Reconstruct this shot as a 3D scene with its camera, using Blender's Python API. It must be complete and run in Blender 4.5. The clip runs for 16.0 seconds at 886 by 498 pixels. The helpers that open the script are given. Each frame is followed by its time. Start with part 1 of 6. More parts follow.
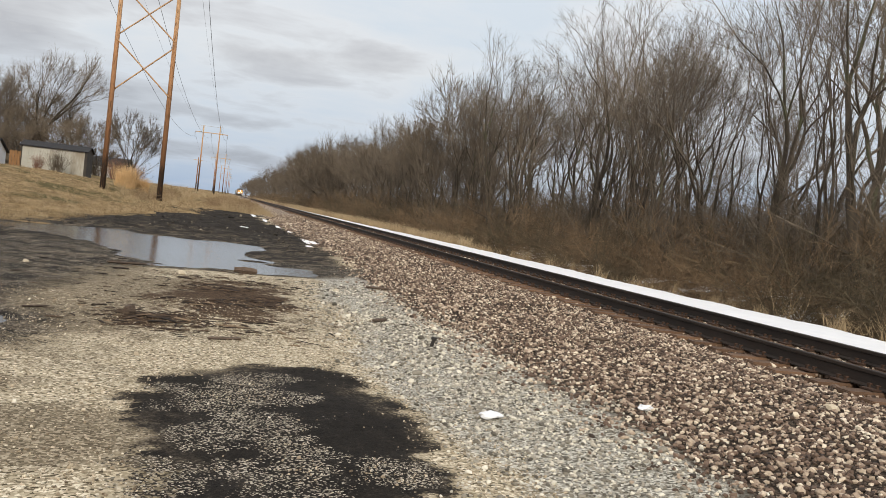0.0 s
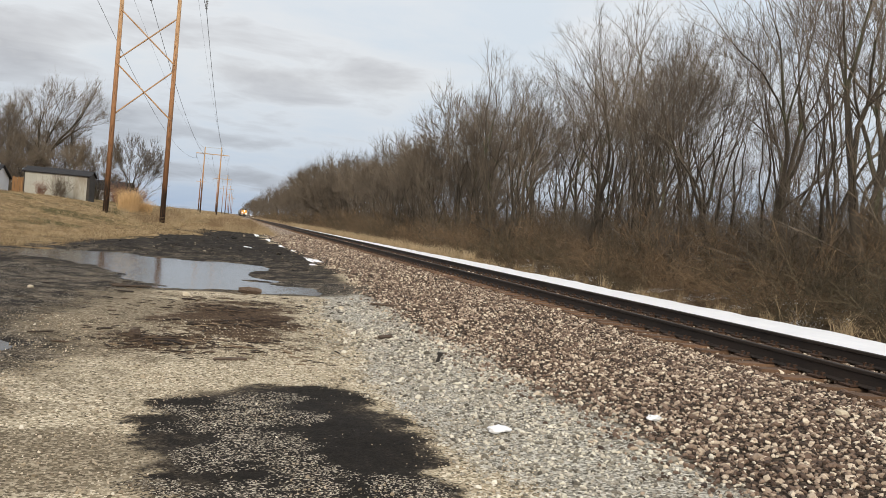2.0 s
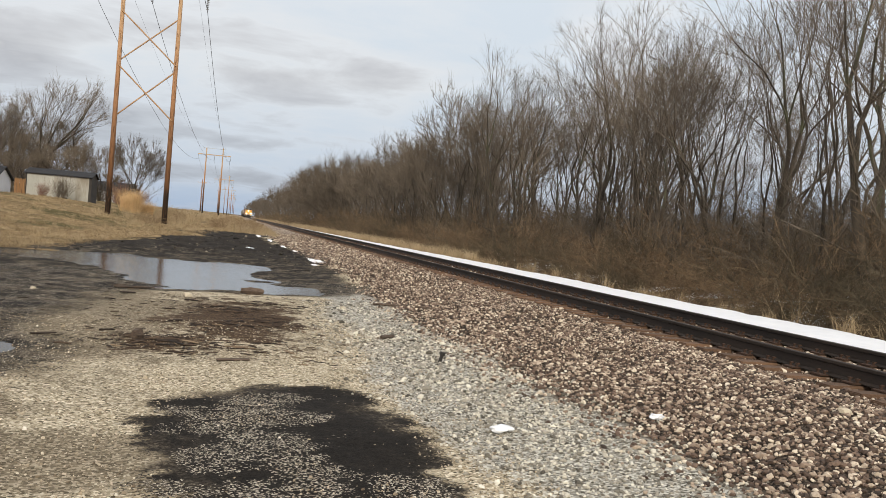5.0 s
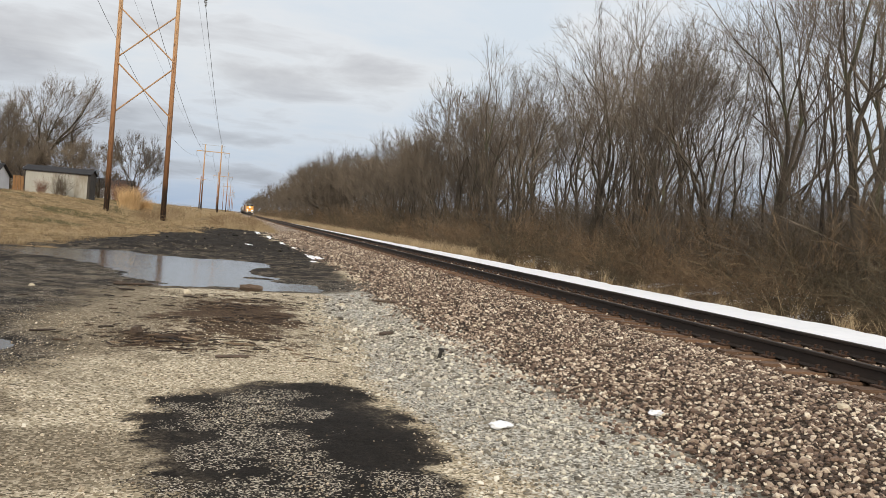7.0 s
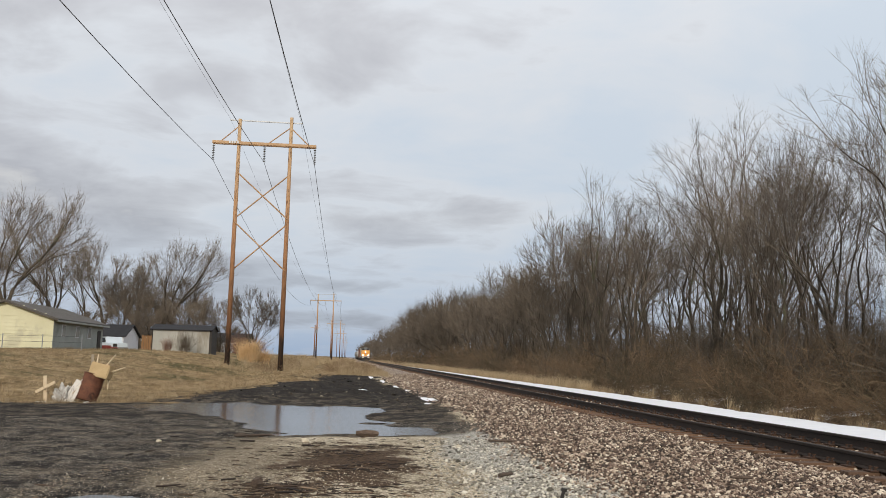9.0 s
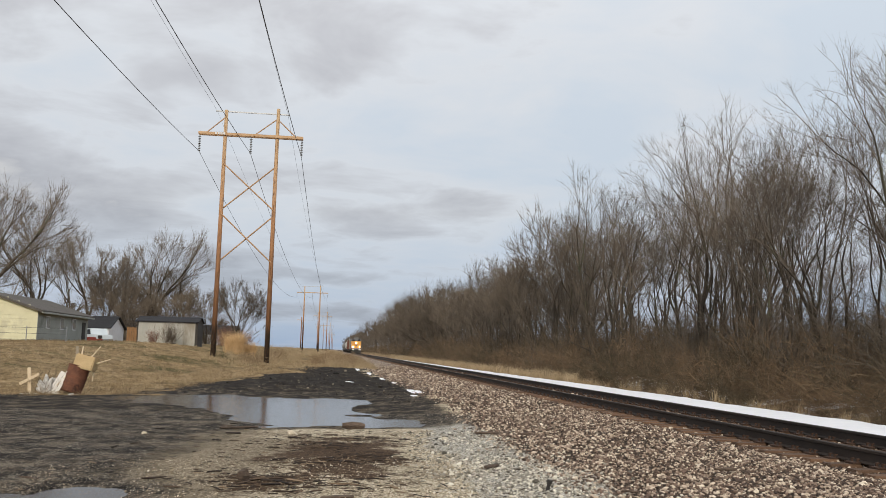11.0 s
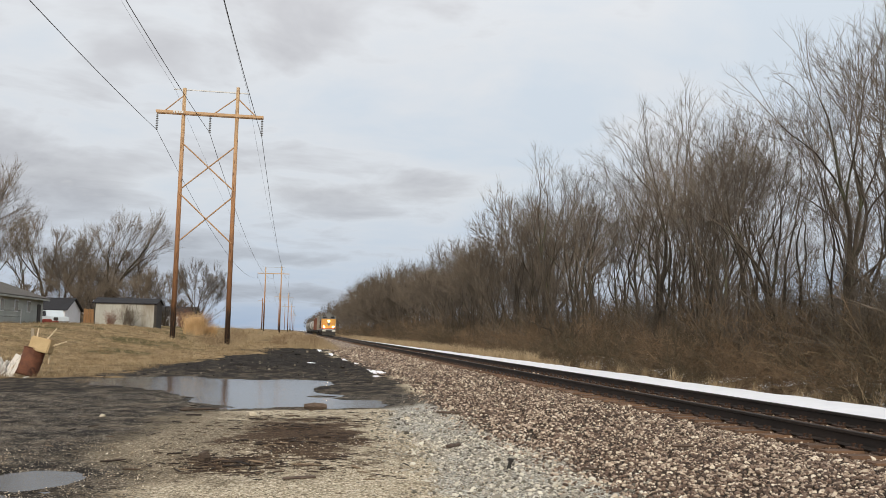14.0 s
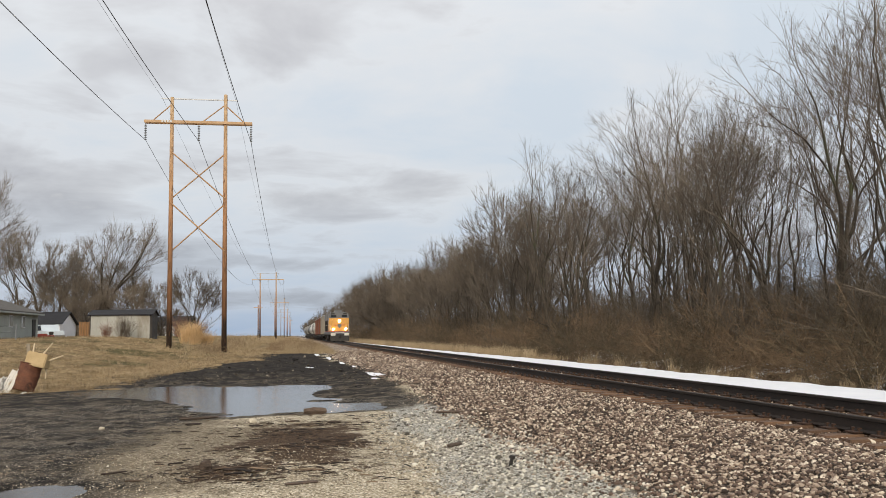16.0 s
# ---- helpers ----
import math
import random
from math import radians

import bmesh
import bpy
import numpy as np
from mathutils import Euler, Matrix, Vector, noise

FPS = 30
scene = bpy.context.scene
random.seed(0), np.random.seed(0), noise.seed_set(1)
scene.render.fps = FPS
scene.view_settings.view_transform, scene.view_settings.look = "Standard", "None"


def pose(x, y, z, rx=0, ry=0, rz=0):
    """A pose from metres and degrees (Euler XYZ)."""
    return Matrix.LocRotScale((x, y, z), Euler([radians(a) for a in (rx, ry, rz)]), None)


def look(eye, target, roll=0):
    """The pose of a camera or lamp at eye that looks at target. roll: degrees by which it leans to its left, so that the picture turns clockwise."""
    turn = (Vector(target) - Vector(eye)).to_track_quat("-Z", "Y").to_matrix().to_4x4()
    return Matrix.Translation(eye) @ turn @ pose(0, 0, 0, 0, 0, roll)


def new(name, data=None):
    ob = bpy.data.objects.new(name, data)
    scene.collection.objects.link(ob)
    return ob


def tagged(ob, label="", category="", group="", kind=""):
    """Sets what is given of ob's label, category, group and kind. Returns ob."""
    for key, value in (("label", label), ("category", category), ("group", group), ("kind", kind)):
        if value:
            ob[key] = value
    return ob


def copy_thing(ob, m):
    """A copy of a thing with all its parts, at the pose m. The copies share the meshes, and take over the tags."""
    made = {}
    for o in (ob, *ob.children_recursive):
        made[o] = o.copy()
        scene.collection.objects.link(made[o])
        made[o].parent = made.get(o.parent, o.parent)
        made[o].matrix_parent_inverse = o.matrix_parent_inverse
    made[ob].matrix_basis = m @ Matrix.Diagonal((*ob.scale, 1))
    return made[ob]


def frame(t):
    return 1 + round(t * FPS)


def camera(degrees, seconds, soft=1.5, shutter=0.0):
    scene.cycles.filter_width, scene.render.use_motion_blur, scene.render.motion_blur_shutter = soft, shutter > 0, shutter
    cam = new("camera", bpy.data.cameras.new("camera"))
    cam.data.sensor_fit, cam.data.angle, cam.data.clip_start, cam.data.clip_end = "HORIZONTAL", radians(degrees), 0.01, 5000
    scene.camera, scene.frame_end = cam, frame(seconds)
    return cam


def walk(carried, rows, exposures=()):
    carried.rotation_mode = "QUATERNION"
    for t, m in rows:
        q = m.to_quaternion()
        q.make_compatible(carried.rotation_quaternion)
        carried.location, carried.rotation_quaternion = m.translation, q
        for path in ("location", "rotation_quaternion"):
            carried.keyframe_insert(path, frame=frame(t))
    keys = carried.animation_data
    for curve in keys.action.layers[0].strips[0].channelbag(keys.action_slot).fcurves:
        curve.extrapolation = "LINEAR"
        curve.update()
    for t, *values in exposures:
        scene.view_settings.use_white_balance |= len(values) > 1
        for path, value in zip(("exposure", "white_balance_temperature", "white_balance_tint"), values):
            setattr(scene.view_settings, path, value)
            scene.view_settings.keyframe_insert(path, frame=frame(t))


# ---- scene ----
cam = camera(55.0, 16.0, soft=0.6)
EYE = (0.0, 0.0, 1.6)
# seconds, yaw, pitch, lean
PATH = [
    (0.0, -14.481, -2.116, 6.550),
    (0.5, -14.340, -1.911, 6.055),
    (1.0, -14.168, -2.064, 5.904),
    (1.5, -14.211, -1.757, 5.342),
    (2.0, -14.152, -1.145, 5.043),
    (2.5, -13.907, -1.037, 5.023),
    (3.0, -13.834, -1.100, 4.906),
    (3.5, -13.846, -1.097, 4.889),
    (4.0, -13.993, -1.058, 4.954),
    (6.5, -13.995, -1.414, 4.601),
    (7.0, -14.113, -1.404, 4.715),
    (7.5, -13.037, 0.579, 3.476),
    (8.0, -10.987, 4.494, 1.530),
    (8.5, -7.661, 6.401, 1.339),
    (9.0, -6.341, 7.378, 1.346),
    (11.5, -7.610, 6.401, 1.207),
    (12.0, -7.677, 5.344, 0.563),
    (12.5, -8.211, 4.695, 0.511),
    (13.0, -9.053, 4.897, 0.823),
    (13.5, -9.578, 5.364, 1.089),
    (14.0, -9.831, 5.644, 1.153),
    (14.5, -9.998, 5.923, 1.091),
    (15.0, -10.150, 5.967, 1.072),
    (15.5, -10.222, 5.765, 0.563),
    (16.0, -10.250, 5.620, -1.012),
]
def turned(yaw, pitch, roll):
    return pose(*EYE, 0, 0, yaw) @ pose(0, 0, 0, 90 + pitch) @ pose(0, 0, 0, 0, 0, roll)
walk(cam, [(t, turned(a, b, c)) for t, a, b, c in PATH],
     [(0.0, 0.18, 7050, 10), (7.0, 0.18, 7050, 10), (7.5, 0.21, 7000, 10), (8.0, 0.09, 6850, 10), (8.5, 0.07, 6800, 10), (9.0, 0.0, 6800, 10), (11.5, 0.01, 6850, 10), (13.0, 0.07, 6900, 10), (16.0, 0.09, 6950, 10)])

# ---- sky and sun ----
SUN_EL, SUN_AZ = 26.0, 190.0            # the sun stands low behind the viewer
world = bpy.data.worlds.new("sky")
scene.world = world
world.use_nodes = True


class Nodes:
    """A small helper to wire node trees."""
    def __init__(self, tree):
        self.t = tree
        tree.nodes.clear()

    def add(self, kind, **values):
        n = self.t.nodes.new(kind)
        for key, value in values.items():
            if key in n.inputs:
                n.inputs[key].default_value = value
        return n

    def link(self, a, b):
        self.t.links.new(a, b)

    def math(self, op, a, b=0.0, clamp=False):
        n = self.t.nodes.new("ShaderNodeMath")
        n.operation, n.use_clamp = op, clamp
        for i, v in enumerate((a, b)):
            if isinstance(v, (int, float)):
                n.inputs[i].default_value = v
            else:
                self.link(v, n.inputs[i])
        return n.outputs[0]

    def noise(self, vec, scale, detail=4.0, rough=0.55, distortion=0.0):
        n = self.add("ShaderNodeTexNoise", Scale=scale, Detail=detail, Roughness=rough, Distortion=distortion)
        if vec is not None:
            self.link(vec, n.inputs["Vector"])
        return n.outputs["Fac"]

    def scaled(self, vec, s, rot=(0, 0, 0)):
        n = self.add("ShaderNodeMapping", Scale=s, Rotation=rot)
        self.link(vec, n.inputs["Vector"])
        return n.outputs[0]

    def ramp(self, fac, stops):
        n = self.t.nodes.new("ShaderNodeValToRGB")
        els = n.color_ramp.elements
        while len(els) < len(stops):
            els.new(0.5)
        for e, (p, c) in zip(els, stops):
            e.position, e.color = p, (*c, 1) if len(c) == 3 else c
        self.link(fac, n.inputs[0])
        return n.outputs[0]

    def step(self, fac, lo, hi):
        n = self.t.nodes.new("ShaderNodeMapRange")
        n.interpolation_type = "SMOOTHSTEP"
        n.inputs[1].default_value, n.inputs[2].default_value = lo, hi
        self.link(fac, n.inputs[0])
        return n.outputs[0]

    def mix(self, fac, a, b, mode="MIX"):
        n = self.t.nodes.new("ShaderNodeMix")
        n.data_type, n.blend_type = "RGBA", mode
        for i, v in ((0, fac), (6, a), (7, b)):
            if isinstance(v, tuple):
                n.inputs[i].default_value = (*v, 1)
            elif isinstance(v, (int, float)):
                n.inputs[i].default_value = v
            else:
                self.link(v, n.inputs[i])
        return n.outputs[2]

    def attr(self, name):
        n = self.t.nodes.new("ShaderNodeAttribute")
        n.attribute_name = name
        return n.outputs["Fac"]


def make_sky():
    k = Nodes(world.node_tree)
    out = k.add("ShaderNodeOutputWorld")
    sky = k.add("ShaderNodeTexSky")
    sky.sky_type, sky.sun_disc = "NISHITA", False
    sky.sun_elevation, sky.sun_rotation = radians(SUN_EL), radians(SUN_AZ)
    clear = k.add("ShaderNodeBackground", Strength=0.11)
    k.link(sky.outputs[0], clear.inputs[0])
    co = k.add("ShaderNodeTexCoord").outputs["Generated"]
    sep = k.add("ShaderNodeSeparateXYZ")
    k.link(co, sep.inputs[0])
    up = sep.outputs[2]
    # cloud layers seen from below flatten towards the horizon
    ceiling = k.t.nodes.new("ShaderNodeVectorMath")
    ceiling.operation = "DIVIDE"
    lift = k.add("ShaderNodeCombineXYZ")
    for axis in range(3):
        k.link(k.math("ADD", k.math("MAXIMUM", up, 0.0), 0.14), lift.inputs[axis])
    k.link(co, ceiling.inputs[0])
    k.link(lift.outputs[0], ceiling.inputs[1])
    flat = k.scaled(ceiling.outputs[0], (0.8, 0.9, 0.25))
    big = k.noise(flat, 0.95, 4, 0.5, 0.2)
    fine = k.noise(flat, 2.6, 5, 0.6, 0.3)
    dens = k.math("ADD", k.math("MULTIPLY", big, 0.68), k.math("MULTIPLY", fine, 0.32))
    # the cover is thicker towards the west
    dens = k.math("SUBTRACT", dens, k.math("MULTIPLY", sep.outputs[0], 0.13))
    shade = k.ramp(dens, [(0.38, (0.565, 0.65, 0.765)), (0.485, (0.65, 0.698, 0.775)), (0.535, (0.55, 0.578, 0.64)), (0.60, (0.45, 0.468, 0.525)), (0.69, (0.70, 0.71, 0.725))])
    low = k.ramp(up, [(0.0, (0.57, 0.68, 0.85)), (0.05, (0.72, 0.79, 0.91)), (0.16, (1.0, 1.0, 1.0)), (0.32, (1.12, 1.11, 1.09)), (0.6, (1.4, 1.37, 1.33)), (1.0, (1.75, 1.7, 1.63))])
    cloud = k.add("ShaderNodeBackground", Strength=1.0)
    k.link(k.mix(1.0, shade, low, "MULTIPLY"), cloud.inputs[0])
    m = k.add("ShaderNodeMixShader", Fac=0.9)
    k.link(clear.outputs[0], m.inputs[1])
    k.link(cloud.outputs[0], m.inputs[2])
    k.link(m.outputs[0], out.inputs[0])


make_sky()
sun = new("sun", bpy.data.lights.new("sun", "SUN"))
sun.data.energy, sun.data.angle, sun.data.color = 2.0, radians(10), (1.0, 0.93, 0.82)
az, el = radians(SUN_AZ), radians(SUN_EL)
sun.matrix_world = look((0, 0, 60), (-60 * math.sin(az) * math.cos(el), -60 * math.cos(az) * math.cos(el), 60 - 60 * math.sin(el)))


# ---- materials ----
def material(name):
    m = bpy.data.materials.new(name)
    m.use_nodes = True
    k = Nodes(m.node_tree)
    out = k.add("ShaderNodeOutputMaterial")
    bsdf = k.add("ShaderNodeBsdfPrincipled")
    k.link(bsdf.outputs[0], out.inputs[0])
    return m, k, bsdf


def finish(k, bsdf, colour, rough=0.8, metal=0.0, bump=None, strength=0.4, dist=0.01):
    k.link(colour, bsdf.inputs["Base Color"])
    if isinstance(rough, (int, float)):
        bsdf.inputs["Roughness"].default_value = rough
    else:
        k.link(rough, bsdf.inputs["Roughness"])
    bsdf.inputs["Metallic"].default_value = metal
    if bump is not None:
        b = k.add("ShaderNodeBump", Strength=strength, Distance=dist)
        k.link(bump, b.inputs["Height"])
        k.link(b.outputs[0], bsdf.inputs["Normal"])


def surface(name, dark, light, scale=6.0, stretch=(1, 1, 1), rough=0.8, metal=0.0, grain=40.0, bump=0.3, stain=None, rnd=0.0, dist=0.01):
    """Two-scale variation between two colours, an optional stain colour, and fine relief."""
    m, k, b = material(name)
    co = k.scaled(k.add("ShaderNodeTexCoord").outputs["Object"], stretch)
    n1, n2 = k.noise(co, scale), k.noise(co, grain, 3, 0.6)
    f = k.math("ADD", k.math("MULTIPLY", n1, 0.6), k.math("MULTIPLY", n2, 0.4))
    c = k.ramp(f, [(0.33, dark), (0.67, light)])
    if stain:
        c = k.mix(k.step(k.noise(co, scale * 0.45, 6, 0.65), 0.54, 0.66), c, stain)
    if rnd:
        r = k.add("ShaderNodeObjectInfo").outputs["Random"]
        v = k.add("ShaderNodeHueSaturation")
        k.link(k.math("ADD", k.math("MULTIPLY", r, rnd), 1 - rnd / 2), v.inputs["Value"])
        k.link(c, v.inputs["Color"])
        c = v.outputs[0]
    finish(k, b, c, rough, metal, n2, bump, dist)
    return m


def stone_material(name, stops, island=True):
    m, k, b = material(name)
    if island:
        r = k.add("ShaderNodeNewGeometry").outputs["Random Per Island"]
    else:
        r = k.add("ShaderNodeObjectInfo").outputs["Random"]
    co = k.add("ShaderNodeTexCoord").outputs["Object"]
    n = k.noise(co, 60, 3)
    c = k.mix(0.35, k.ramp(r, stops), k.ramp(n, [(0.3, (0.12, 0.10, 0.085)), (0.7, (0.62, 0.57, 0.5))]), "OVERLAY")
    finish(k, b, c, 0.85, 0, n, 0.4, 0.004)
    return m


BALLAST_STOPS = [(0.0, (0.040, 0.028, 0.022)), (0.22, (0.090, 0.060, 0.045)), (0.48, (0.19, 0.130, 0.098)), (0.66, (0.32, 0.245, 0.19)), (0.84, (0.50, 0.415, 0.325)), (1.0, (0.76, 0.69, 0.59))]
GREY_STOPS = [(0.0, (0.075, 0.068, 0.055)), (0.25, (0.23, 0.215, 0.18)), (0.65, (0.47, 0.445, 0.385)), (1.0, (0.78, 0.75, 0.67))]
M = {}
M["ballast"] = stone_material("ballast_stone", BALLAST_STOPS)
M["ballast_one"] = stone_material("ballast_stone_single", BALLAST_STOPS, False)
M["grey"] = stone_material("grey_gravel", GREY_STOPS)
M["rail"] = surface("rail_steel", (0.008, 0.0055, 0.0042), (0.030, 0.018, 0.012), 3, (1, 0.2, 1), 0.7, 0.0, 60, 0.2)
M["plate"] = surface("rusty_plate", (0.030, 0.016, 0.010), (0.080, 0.040, 0.023), 20, rough=0.85, grain=80)
M["tie"] = surface("sleeper_wood", (0.040, 0.023, 0.015), (0.20, 0.115, 0.068), 3, (0.5, 6, 6), 0.9, 0, 25, 0.5, rnd=0.5)
M["pole"] = None
M["snow"] = surface("snow", (0.80, 0.82, 0.86), (0.90, 0.91, 0.93), 2.5, rough=0.55, grain=30, bump=0.35, dist=0.03)
M["bark"] = surface("bark", (0.030, 0.024, 0.018), (0.115, 0.092, 0.068), 1.2, (3, 3, 0.7), 0.95, 0, 25, 0.6, (0.10, 0.105, 0.06), 0.5)
M["twig"] = surface("twigs", (0.082, 0.065, 0.049), (0.205, 0.168, 0.130), 0.6, rough=0.95, grain=6, bump=0.0, rnd=0.5)
def brush_material():
    m, k, b = material("brush_stems")
    r = k.add("ShaderNodeNewGeometry").outputs["Random Per Island"]
    co = k.add("ShaderNodeTexCoord").outputs["Object"]
    tan = k.ramp(r, [(0.0, (0.11, 0.071, 0.041)), (0.6, (0.175, 0.117, 0.070)), (1.0, (0.255, 0.182, 0.112))])
    olive = k.ramp(r, [(0.0, (0.042, 0.033, 0.020)), (0.6, (0.078, 0.062, 0.038)), (1.0, (0.135, 0.108, 0.068))])
    c = k.mix(k.step(k.noise(k.scaled(co, (1.0, 0.7, 1.2)), 0.34, 5, 0.62), 0.44, 0.56), olive, tan)
    finish(k, b, c, 0.95)
    return m


M["brush"] = brush_material()
M["straw"] = surface("dry_grass_blades", (0.24, 0.178, 0.102), (0.52, 0.405, 0.255), 0.5, rough=0.9, grain=5, bump=0.0)
M["plume"] = surface("dry_plume_grass", (0.50, 0.32, 0.15), (0.80, 0.58, 0.33), 1.5, rough=0.9, grain=8, bump=0.0)
M["wood"] = surface("weathered_wood", (0.035, 0.024, 0.018), (0.15, 0.105, 0.075), 9, (1, 5, 5), 0.9, 0, 60, 0.6, rnd=0.4)
M["pine"] = surface("pale_sawn_wood", (0.50, 0.38, 0.24), (0.72, 0.60, 0.43), 5, (6, 6, 1), 0.75, 0, 50, 0.2)
M["galv"] = surface("galvanised_steel", (0.25, 0.26, 0.27), (0.40, 0.41, 0.42), 10, rough=0.5, metal=0.7)
M["wire"] = surface("conductor", (0.05, 0.05, 0.055), (0.09, 0.09, 0.095), 5, rough=0.6, metal=0.3)
M["insul"] = surface("insulator_glass", (0.13, 0.14, 0.15), (0.24, 0.25, 0.26), 9, rough=0.3)


def pole_material():
    """Treated pine: creosote-dark foot, orange-brown shaft that bleaches to the top, with checks down the grain."""
    m, k, b = material("treated_pole")
    co = k.add("ShaderNodeTexCoord").outputs["Object"]
    sep = k.add("ShaderNodeSeparateXYZ")
    k.link(co, sep.inputs[0])
    n = k.noise(k.scaled(co, (5, 5, 0.35)), 3.0, 6, 0.65)
    h = k.math("ADD", k.math("MULTIPLY", sep.outputs[2], 0.045), k.math("MULTIPLY", k.math("SUBTRACT", n, 0.5), 0.16))
    c = k.ramp(h, [(0.02, (0.030, 0.019, 0.014)), (0.105, (0.045, 0.027, 0.018)), (0.135, (0.20, 0.095, 0.045)), (0.5, (0.40, 0.205, 0.10)), (0.95, (0.54, 0.37, 0.21))])
    c = k.mix(k.step(k.noise(k.scaled(co, (9, 9, 1.1)), 1.6, 6, 0.7), 0.50, 0.64), c, (0.13, 0.068, 0.036))
    finish(k, b, c, 0.85, 0, n, 0.5, 0.02)
    return m


M["pole"] = pole_material()
M["brace"] = surface("brace_wood", (0.34, 0.19, 0.10), (0.55, 0.35, 0.20), 1.5, rough=0.85)
M["arm"] = surface("crossarm_wood", (0.42, 0.26, 0.14), (0.62, 0.42, 0.25), 1.5, rough=0.85)


def ground_material():
    m, k, b = material("ground_mix")
    co = k.add("ShaderNodeTexCoord").outputs["Object"]
    edge = k.math("SUBTRACT", k.noise(co, 2.6, 9, 0.72), 0.5)
    fine = k.noise(co, 42, 4, 0.7)
    mid = k.noise(co, 7, 5, 0.6)
    wide = k.noise(co, 0.5, 5, 0.6)
    speck = k.add("ShaderNodeTexVoronoi", Scale=52.0)
    k.link(co, speck.inputs["Vector"])
    cell = k.add("ShaderNodeSeparateColor")
    k.link(speck.outputs["Color"], cell.inputs[0])
    peb = cell.outputs[0]

    def zone(name, soft=0.12, amount=1.1, lift=0.0):
        f = k.math("ADD", k.attr(name), k.math("MULTIPLY", edge, amount))
        f = k.math("ADD", f, k.math("MULTIPLY", k.math("SUBTRACT", peb, 0.5), 0.30))
        return k.step(f, 0.5 + lift - soft, 0.5 + lift + soft)

    # crushed limestone, tan and grey
    tan = k.ramp(peb, [(0.0, (0.06, 0.046, 0.029)), (0.22, (0.30, 0.245, 0.165)), (0.75, (0.55, 0.47, 0.345)), (1.0, (0.86, 0.78, 0.63))])
    tan = k.mix(k.step(k.math("ADD", k.math("MULTIPLY", k.attr("damp"), 0.30), k.math("ADD", k.math("MULTIPLY", wide, 0.6), k.math("MULTIPLY", k.noise(co, 1.6, 8, 0.75), 0.4))), 0.49, 0.64), tan, k.ramp(peb, [(0.0, (0.09, 0.072, 0.048)), (0.6, (0.24, 0.195, 0.135)), (1.0, (0.46, 0.39, 0.29))]))
    grey = k.ramp(peb, GREY_STOPS)
    col = k.mix(zone("grey"), tan, k.mix(0.12, grey, (0.10, 0.095, 0.083)))
    # nearer ballast ground goes near-black: shade in the gaps between stones, put into the colour
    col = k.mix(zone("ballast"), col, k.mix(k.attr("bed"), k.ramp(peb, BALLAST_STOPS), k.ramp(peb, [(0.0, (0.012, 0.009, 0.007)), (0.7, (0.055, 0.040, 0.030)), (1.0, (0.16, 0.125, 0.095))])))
    # bark and rotted wood trodden into the gravel
    streak = k.noise(k.scaled(co, (1.3, 3.0, 1.0)), 3.0, 10, 0.8, 0.6)
    wood = k.step(k.math("ADD", k.math("MULTIPLY", k.attr("wood"), 0.60), k.math("MULTIPLY", streak, 1.3)), 0.92, 0.99)
    col = k.mix(wood, col, k.ramp(fine, [(0.32, (0.014, 0.0095, 0.0065)), (0.50, (0.065, 0.041, 0.026)), (0.64, (0.17, 0.115, 0.072)), (0.78, (0.36, 0.275, 0.185))]))
    # wet cinders and old asphalt, with loose pale chips
    f = k.math("ADD", k.attr("dark"), k.math("MULTIPLY", edge, 1.1))
    dark = k.step(k.math("ADD", f, k.math("MULTIPLY", k.math("SUBTRACT", peb, 0.5), 0.60)), 0.40, 0.60)
    clod = k.noise(k.scaled(co, (1.0, 0.8, 1.0)), 7.0, 8, 0.8)
    cinder = k.ramp(k.math("ADD", k.math("MULTIPLY", clod, 0.55), k.math("MULTIPLY", fine, 0.45)), [(0.36, (0.006, 0.0052, 0.0045)), (0.56, (0.022, 0.0185, 0.0155)), (0.74, (0.085, 0.070, 0.053))])
    grit = k.add("ShaderNodeTexVoronoi", Scale=85.0)
    k.link(co, grit.inputs["Vector"])
    bit = k.add("ShaderNodeSeparateColor")
    k.link(grit.outputs["Color"], bit.inputs[0])
    chips = k.math("ADD", bit.outputs[0], k.math("MULTIPLY", k.math("SUBTRACT", k.noise(co, 3.2, 6, 0.7), 0.5), 0.9))
    chips = k.step(k.math("ADD", chips, k.math("SUBTRACT", k.attr("chips"), 0.5)), 0.68, 0.76)
    # mud and gravel worked into the cinders in broad swathes
    mud = k.step(k.noise(k.scaled(co, (1.0, 0.75, 1.0)), 1.6, 10, 0.82), 0.45, 0.62)
    mud = k.math("MULTIPLY", mud, k.math("SUBTRACT", 1.0, k.math("MULTIPLY", k.attr("black"), 1.0, True)))
    cinder = k.mix(mud, cinder, k.ramp(peb, [(0.0, (0.026, 0.019, 0.013)), (0.5, (0.10, 0.078, 0.055)), (1.0, (0.34, 0.285, 0.215))]))
    cinder = k.mix(chips, cinder, k.ramp(bit.outputs[1], [(0.0, (0.20, 0.17, 0.13)), (0.5, (0.40, 0.35, 0.28)), (1.0, (0.66, 0.60, 0.50))]))
    col = k.mix(dark, col, cinder)
    # winter grass
    g = k.noise(k.scaled(co, (1.0, 0.4, 1.0)), 1.1, 9, 0.78)
    g2 = k.noise(k.scaled(co, (1.0, 0.45, 1.0)), 5.5, 6, 0.75)
